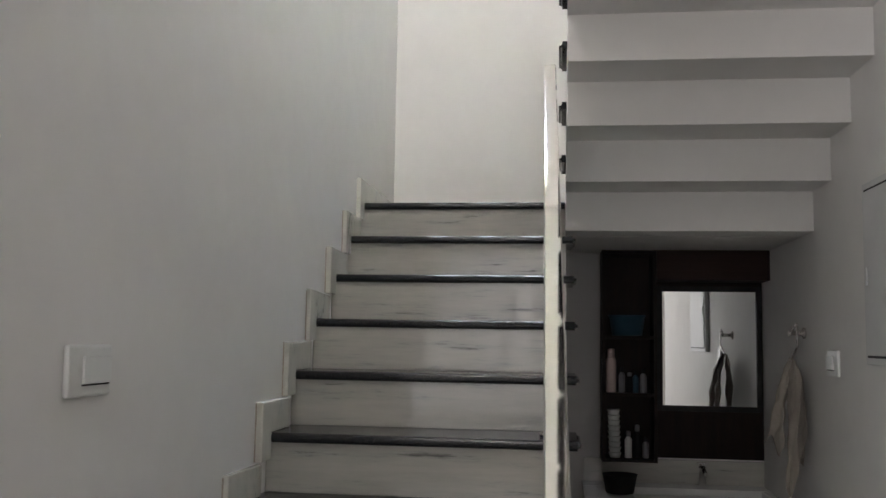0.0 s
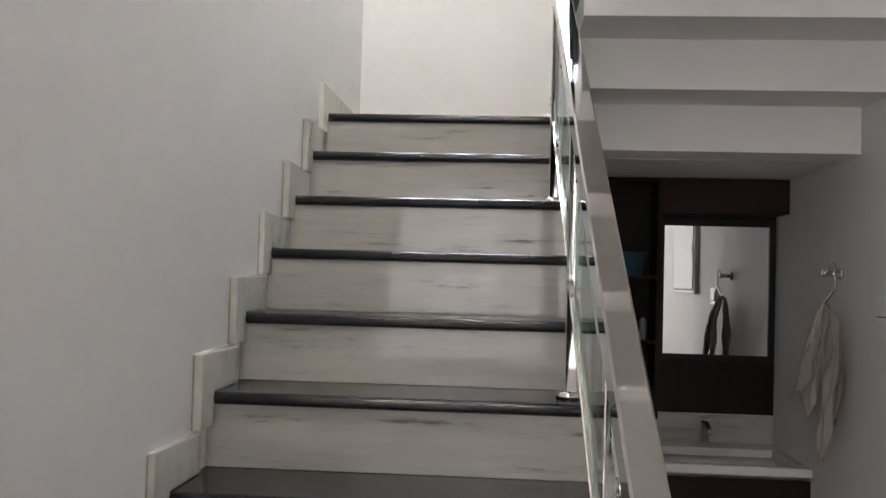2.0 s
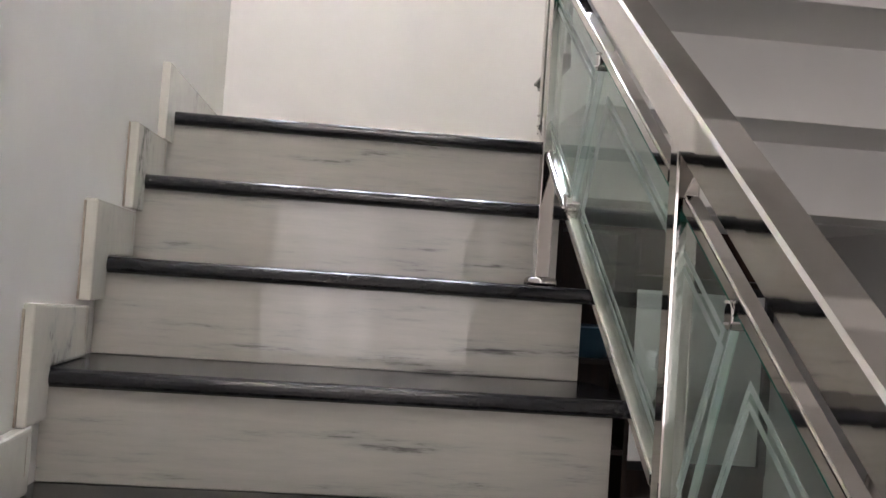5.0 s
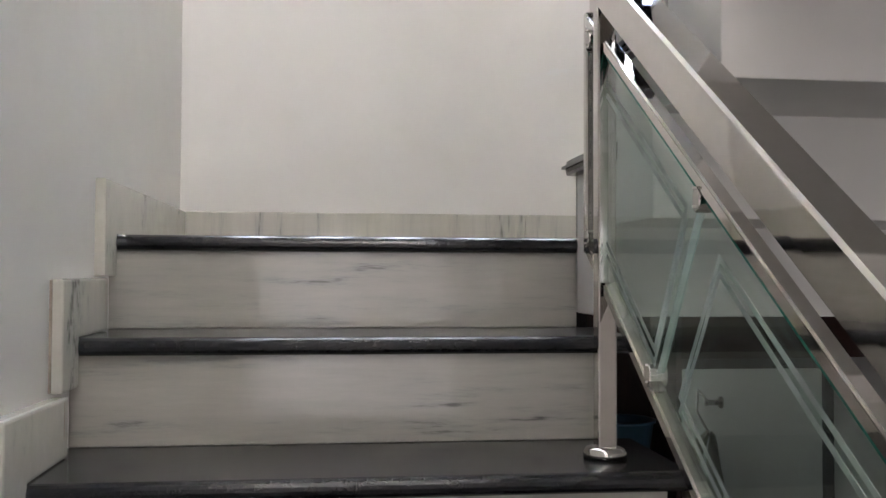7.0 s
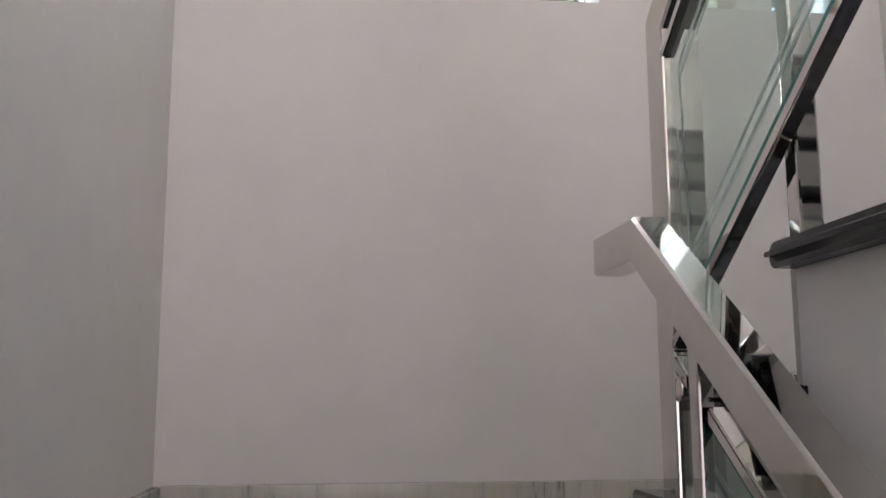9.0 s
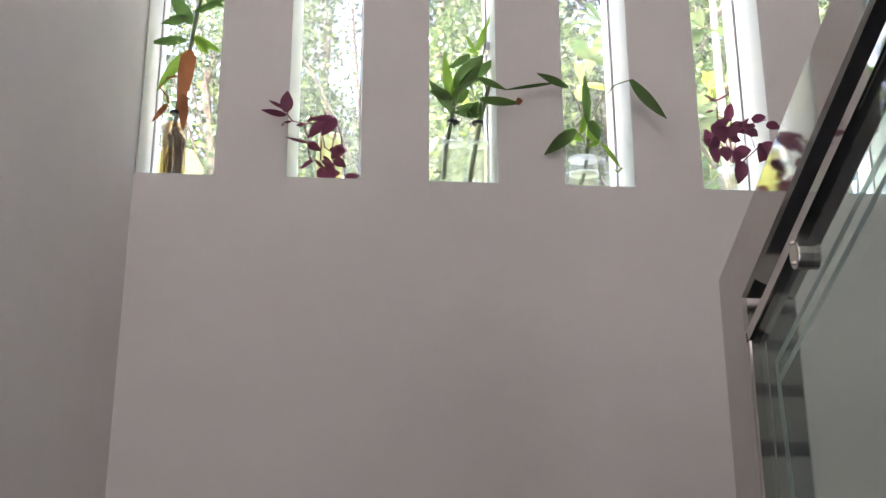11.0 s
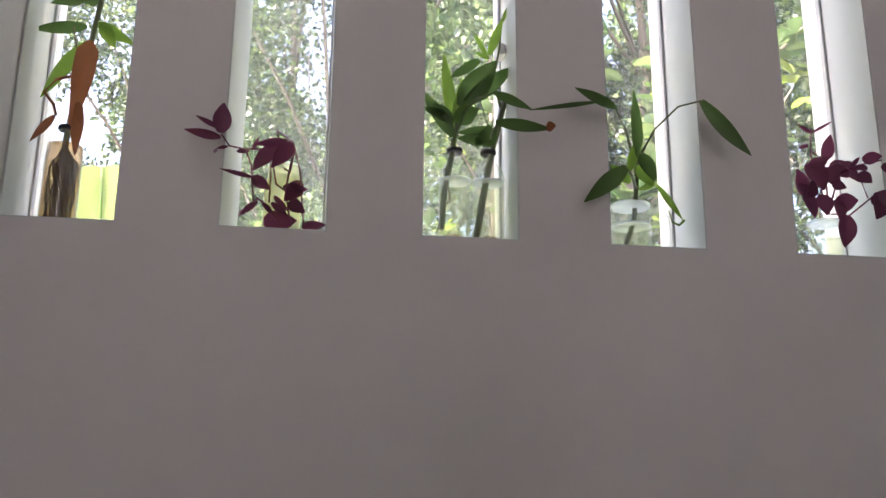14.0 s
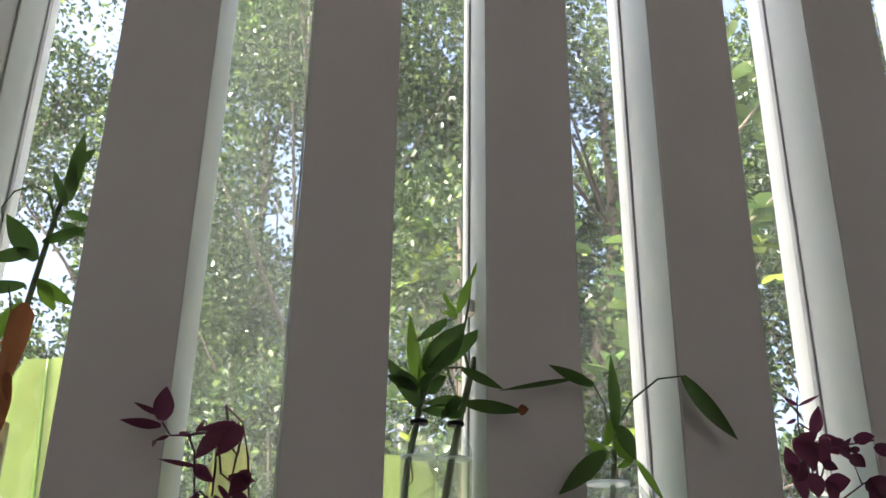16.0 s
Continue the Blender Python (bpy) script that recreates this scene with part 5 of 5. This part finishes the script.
stem(pl, [(1.604, Y0, ZS + 0.20), (1.64, Y0 - 0.03, ZS + 0.27), (1.68, Y0 - 0.06, ZS + 0.27), (1.70, Y0 - 0.07, ZS + 0.22)], 0.0018, 0.001)
leaves(pl, LEAF_G, [((1.606, Y0, ZS + 0.25), (1.59, Y0 - 0.02, ZS + 0.37), 0.026), ((1.603, Y0, ZS + 0.22), (1.545, Y0 - 0.08, ZS + 0.09), 0.032), ((1.603, Y0, ZS + 0.22), (1.64, Y0 - 0.05, ZS + 0.31), 0.026), ((1.603, Y0, ZS + 0.18), (1.53, Y0 - 0.08, ZS + 0.24), 0.026), ((1.604, Y0, ZS + 0.2), (1.67, Y0 - 0.05, ZS + 0.17), 0.040), ((1.604, Y0, ZS + 0.16), (1.58, Y0 - 0.05, ZS + 0.09), 0.024)])

# ---------------- garden ----------------
bm = bmesh.new()
bm.faces.new([bm.verts.new(p) for p in ((-600, -600, -0.25), (600, -600, -0.25), (600, 900, -0.25), (-600, 900, -0.25))])
tagged(finish("ground", bm, GROUND_M), "unseen pale ground round the house that bounces light up to the windows", "ground", kind="structure")


def leaf_cloud(name, centres, count, size, rs, mat, parent, label=""):
    """A crown of separate folded leaves gathered in tufts round the given centres (x, y, z, radius)."""
    rng = np.random.default_rng(rs)
    c = np.array(centres)
    pick = rng.choice(len(c), count, p=c[:, 3] ** 2 / (c[:, 3] ** 2).sum())
    d = rng.normal(size=(count, 3))
    d /= np.linalg.norm(d, axis=1)[:, None]
    pos = c[pick, :3] + d * (c[pick, 3] * rng.uniform(0.45, 1.0, count) ** 0.5)[:, None]
    pos += 0.05 * rng.normal(size=(count, 3))
    ax = d * 0.6 + rng.normal(size=(count, 3)) * 0.7 + np.array([0, -0.25, 0.05])
    ax /= np.linalg.norm(ax, axis=1)[:, None]
    sd = np.cross(ax, rng.normal(size=(count, 3)) + np.array([0, 0, 1.6]))
    sd /= np.linalg.norm(sd, axis=1)[:, None]
    up = np.cross(sd, ax)
    ln = size * rng.uniform(0.6, 1.25, count)[:, None]
    w = ln * 0.31
    v = np.stack([pos, pos + ax * ln * 0.3 + sd * w * 0.8 + up * w * 0.3, pos + ax * ln * 0.68 + sd * w + up * w * 0.3, pos + ax * ln - up * ln * 0.08, pos + ax * ln * 0.68 - sd * w + up * w * 0.3, pos + ax * ln * 0.3 - sd * w * 0.8 + up * w * 0.3, pos + ax * ln * 0.5], 1).reshape(-1, 3)
    b = (np.arange(count) * 7)[:, None]
    tris = np.concatenate([b + np.array([t]) for t in ((0, 1, 6), (1, 2, 6), (2, 3, 6), (3, 4, 6), (4, 5, 6), (5, 0, 6))], 0)
    me = bpy.data.meshes.new(name)
    me.from_pydata(v.tolist(), [], tris.tolist())
    me.materials.append(mat)
    ob = new(name, me)
    ob.parent = parent
    if label:
        ob["label"] = label
    return ob


def broad_leaves(name, tufts, size, rs, mat, parent, label, dense=9):
    """Rosettes of rounded leaves, widest beyond the middle, that spread upwards from each shoot."""
    rng = random.Random(rs)
    bm = bmesh.new()
    for x, y, z, r in tufts:
        for k in range(dense):
            c = Vector((x, y, z)) + r * Vector((rng.uniform(-1, 1), rng.uniform(-1, 1), rng.uniform(-1, 1)))
            for m in range(rng.randrange(4, 8)):
                a, e = rng.uniform(0, 6.28), rng.uniform(-0.2, 1.2)
                d = Vector((math.cos(a) * math.cos(e), math.sin(a) * math.cos(e), math.sin(e)))
                sd = d.cross(Vector((rng.uniform(-0.4, 0.4), rng.uniform(-0.4, 0.4), 1))).normalized()
                up = sd.cross(d)
                ln = size * rng.uniform(0.7, 1.2)
                rows = []
                for t, w in ((0.0, 0.02), (0.12, 0.10), (0.3, 0.19), (0.5, 0.255), (0.68, 0.265), (0.84, 0.20), (0.94, 0.11), (1.0, 0.02)):
                    q = c + d * ln * t - up * ln * 0.16 * t * t
                    rows.append([bm.verts.new(q + sd * ln * w * j + up * ln * w * 0.25 * abs(j)) for j in (-1, 0, 1)])
                for p, q in zip(rows, rows[1:]):
                    for j in (0, 1):
                        bm.faces.new((p[j], p[j + 1], q[j + 1], q[j]))
    part(name, bm, mat, parent, label, True)


def tree(x, y, h, spread, n, size, rs, label, young=0.25):
    t = thing("tree", label, "tree", "garden trees")
    rnd = random.Random(rs)
    bm = bmesh.new()
    pts = [(x + 0.12 * rnd.uniform(-1, 1) * i / 3, y + 0.1 * rnd.uniform(-1, 1), -0.25 + h * i / 7) for i in range(7)]
    sweep(bm, pts, [0.085 * (1 - 0.12 * i) for i in range(7)], 10)
    part("trunk", bm, BARK, t, "", True)
    centres = []
    for i in range(26):
        z = h * rnd.uniform(0.10, 1.0)
        r = spread * (0.5 + 0.5 * math.sin(math.pi * min(1, z / h * 0.9 + 0.1)))
        a = rnd.uniform(0, 6.28)
        q = rnd.uniform(0.25, 1.0)
        c = (x + r * q * math.cos(a), y + r * q * math.sin(a), z)
        centres.append((*c, rnd.uniform(0.35, 0.75)))
        p0 = pts[min(6, max(1, int(z / h * 6)))]
        bm = bmesh.new()
        sweep(bm, [p0, ((p0[0] + c[0]) / 2, (p0[1] + c[1]) / 2, (p0[2] + c[2]) / 2 + 0.1), c], [0.018, 0.012, 0.005], 6)
        part("limb", bm, BARK, t, "", True)
    leaf_cloud("crown", centres, int(n * (1 - young)), size, rs, TREE_L, t, "dense glossy green leaves with gaps")
    leaf_cloud("young_leaves", centres, int(n * young), size * 0.95, rs + 50, TREE_L2, t, "lighter young leaves")


tree(-2.2, 6.4, 8.0, 1.9, 26000, 0.055, 1, "leafy garden tree with glossy oval leaves")
tree(0.5, 5.6, 9.0, 1.8, 78000, 0.050, 2, "dense leafy garden tree beside the house", 0.22)
tree(2.5, 5.2, 8.5, 1.8, 66000, 0.054, 3, "dense leafy garden tree beside the house", 0.18)
tree(4.8, 6.4, 8.5, 2.0, 34000, 0.07, 4, "leafy garden tree with glossy oval leaves")
tree(-0.7, 6.6, 9.0, 1.7, 48000, 0.050, 9, "dense leafy garden tree beside the house", 0.2)
tree(0.3, 7.6, 9.5, 1.9, 30000, 0.062, 11, "dense leafy garden tree beside the house", 0.25)
tree(-4.8, 9.0, 7.0, 2.2, 14000, 0.12, 5, "leafy garden tree further from the house")
tree(1.5, 9.5, 11.5, 2.8, 14000, 0.10, 6, "tall leafy tree further from the house")
tree(-1.2, 10.5, 7.5, 2.2, 15000, 0.12, 7, "leafy garden tree further from the house")
tree(5.5, 10.5, 11.0, 2.8, 20000, 0.12, 8, "tall leafy tree further from the house")

shrub = thing("broad_leaved_tree", "slender young tree with large bright green leaves near the windows", "tree")
bm = bmesh.new()
sweep(bm, [(2.50, 3.5, -0.25), (2.46, 3.5, 2.0), (2.47, 3.45, 4.0), (2.44, 3.4, 5.9)], [0.05, 0.04, 0.03, 0.012], 10)
part("trunk", bm, BARK, shrub, "", True)
tufts = [(1.88, 3.0, 4.75, 0.26), (2.0, 3.1, 4.45, 0.24), (2.05, 3.2, 4.1, 0.28), (2.75, 3.1, 5.75, 0.30), (2.7, 3.3, 4.9, 0.32), (2.85, 3.2, 5.3, 0.25)]
for x, y, z, r in tufts:
    bm = bmesh.new()
    sweep(bm, [(2.46, 3.45, z - 0.5), ((x + 2.46) / 2, (y + 3.45) / 2, z - 0.2), (x, y, z)], [0.014, 0.010, 0.004], 6)
    part("limb", bm, BARK, shrub, "", True)
broad_leaves("crown", tufts, 0.135, 77, BROAD_L, shrub, "large oval bright green leaves")
broad_leaves("young_leaves", [tufts[0], tufts[2], tufts[4]], 0.12, 78, YOUNG_L, shrub, "bright yellow-green young leaves", 4)

bush = thing("broad_leaved_shrub", "slender shrub with rounded sunlit green leaves outside the windows", "shrub")
bm = bmesh.new()
sweep(bm, [(1.42, 4.0, -0.25), (1.38, 4.0, 2.0), (1.36, 3.95, 4.0), (1.32, 3.9, 5.3)], [0.04, 0.032, 0.022, 0.010], 10)
part("trunk", bm, BARK, bush, "", True)
shoots = [(1.12, 3.75, 4.0, 0.26), (1.28, 3.8, 4.45, 0.28), (1.10, 3.85, 4.80, 0.26), (1.34, 3.75, 5.15, 0.26), (1.52, 3.9, 4.2, 0.24)]
for x, y, z, r in shoots:
    bm = bmesh.new()
    sweep(bm, [(1.36, 3.97, z - 0.5), ((x + 1.36) / 2, (y + 3.97) / 2, z - 0.2), (x, y, z)], [0.012, 0.008, 0.003], 6)
    part("limb", bm, BARK, bush, "", True)
broad_leaves("crown", shoots, 0.085, 91, BROAD_L, bush, "rounded mid-green leaves")
broad_leaves("young_leaves", shoots[:4], 0.080, 92, YOUNG_L, bush, "bright yellow-green young leaves", 3)

bt = thing("banana_plant", "banana plant with broad yellow-green leaves near the window", "plant")
bm = bmesh.new()
sweep(bm, [(-0.35, 2.6, -0.25), (-0.32, 2.58, 1.4), (-0.24, 2.52, 2.6)], [0.11, 0.09, 0.06], 12)
part("stalk", bm, STALK, bt, "", True)


def banana_leaf(base, tip, width, side, rs):
    bm = bmesh.new()
    base, tip, side = Vector(base), Vector(tip), Vector(side).normalized()
    n = 16
    rows = []
    for i in range(n + 1):
        t = i / n
        c = base.lerp(tip, t) + Vector((0, 0, 0.12 * math.sin(math.pi * t)))
        w = width * (min(1, t * 5) * min(1, (1 - t) * 14 + 0.6)) / 2
        k = 0.012 * math.sin(i * 2.1 + rs)
        rows.append([bm.verts.new(c - side * w + Vector((0, k, -0.10 * w))), bm.verts.new(c - side * w * 0.5), bm.verts.new(c + Vector((0, 0.02, 0))), bm.verts.new(c + side * w * 0.5), bm.verts.new(c + side * w + Vector((0, -k, -0.10 * w)))])
    for p, q in zip(rows, rows[1:]):
        for j in range(4):
            bm.faces.new((p[j], p[j + 1], q[j + 1], q[j]))
    blade = part("leaf", bm, BANANA, bt, "broad yellow-green banana leaf", True)
    bm = bmesh.new()
    sweep(bm, [base.lerp(tip, k / 8) + Vector((0, 0.012, 0.12 * math.sin(math.pi * k / 8))) for k in range(9)], [0.012 - 0.001 * k for k in range(9)], 6)
    part("midrib", bm, LEAF_Y, blade, "pale midrib", True)


banana_leaf((-0.20, 2.50, 2.45), (-0.235, 2.3, 3.955), 0.215, (1, 0.1, 0.14), 1)
banana_leaf((-0.20, 2.52, 2.55), (1.02, 2.66, 3.69), 0.40, (0.60, 0.2, -0.72), 2)
banana_leaf((-0.26, 2.54, 2.4), (-1.5, 2.9, 3.6), 0.45, (0.6, 0.2, 0.75), 3)

pt = thing("palm_tree", "palm tree with feathery fronds further from the house", "palm")
bm = bmesh.new()
sweep(bm, [(-2.6, 9.5, -0.25), (-2.5, 9.5, 3.0), (-2.45, 9.5, 5.2)], [0.16, 0.13, 0.11], 10)
part("trunk", bm, BARK, pt, "", True)
for k in range(11):
    a = k * 0.571
    bm = bmesh.new()
    prev = None
    for i in range(26):
        t = i / 25
        c = Vector((-2.45 + 2.2 * t * math.cos(a), 9.5 + 2.2 * t * math.sin(a), 5.2 + 1.3 * t - 2.3 * t * t))
        if prev is not None:
            for s in (-1, 1):
                d = Vector((-math.sin(a) * s, math.cos(a) * s, -0.55)).normalized()
                ln = 0.55 * math.sin(math.pi * (0.1 + 0.85 * t))
                va = [bm.verts.new(prev), bm.verts.new(c), bm.verts.new(c + d * ln + (c - prev))]
                bm.faces.new(va)
        prev = c
    part("frond", bm, TREE_L2, pt, "feathery palm frond")
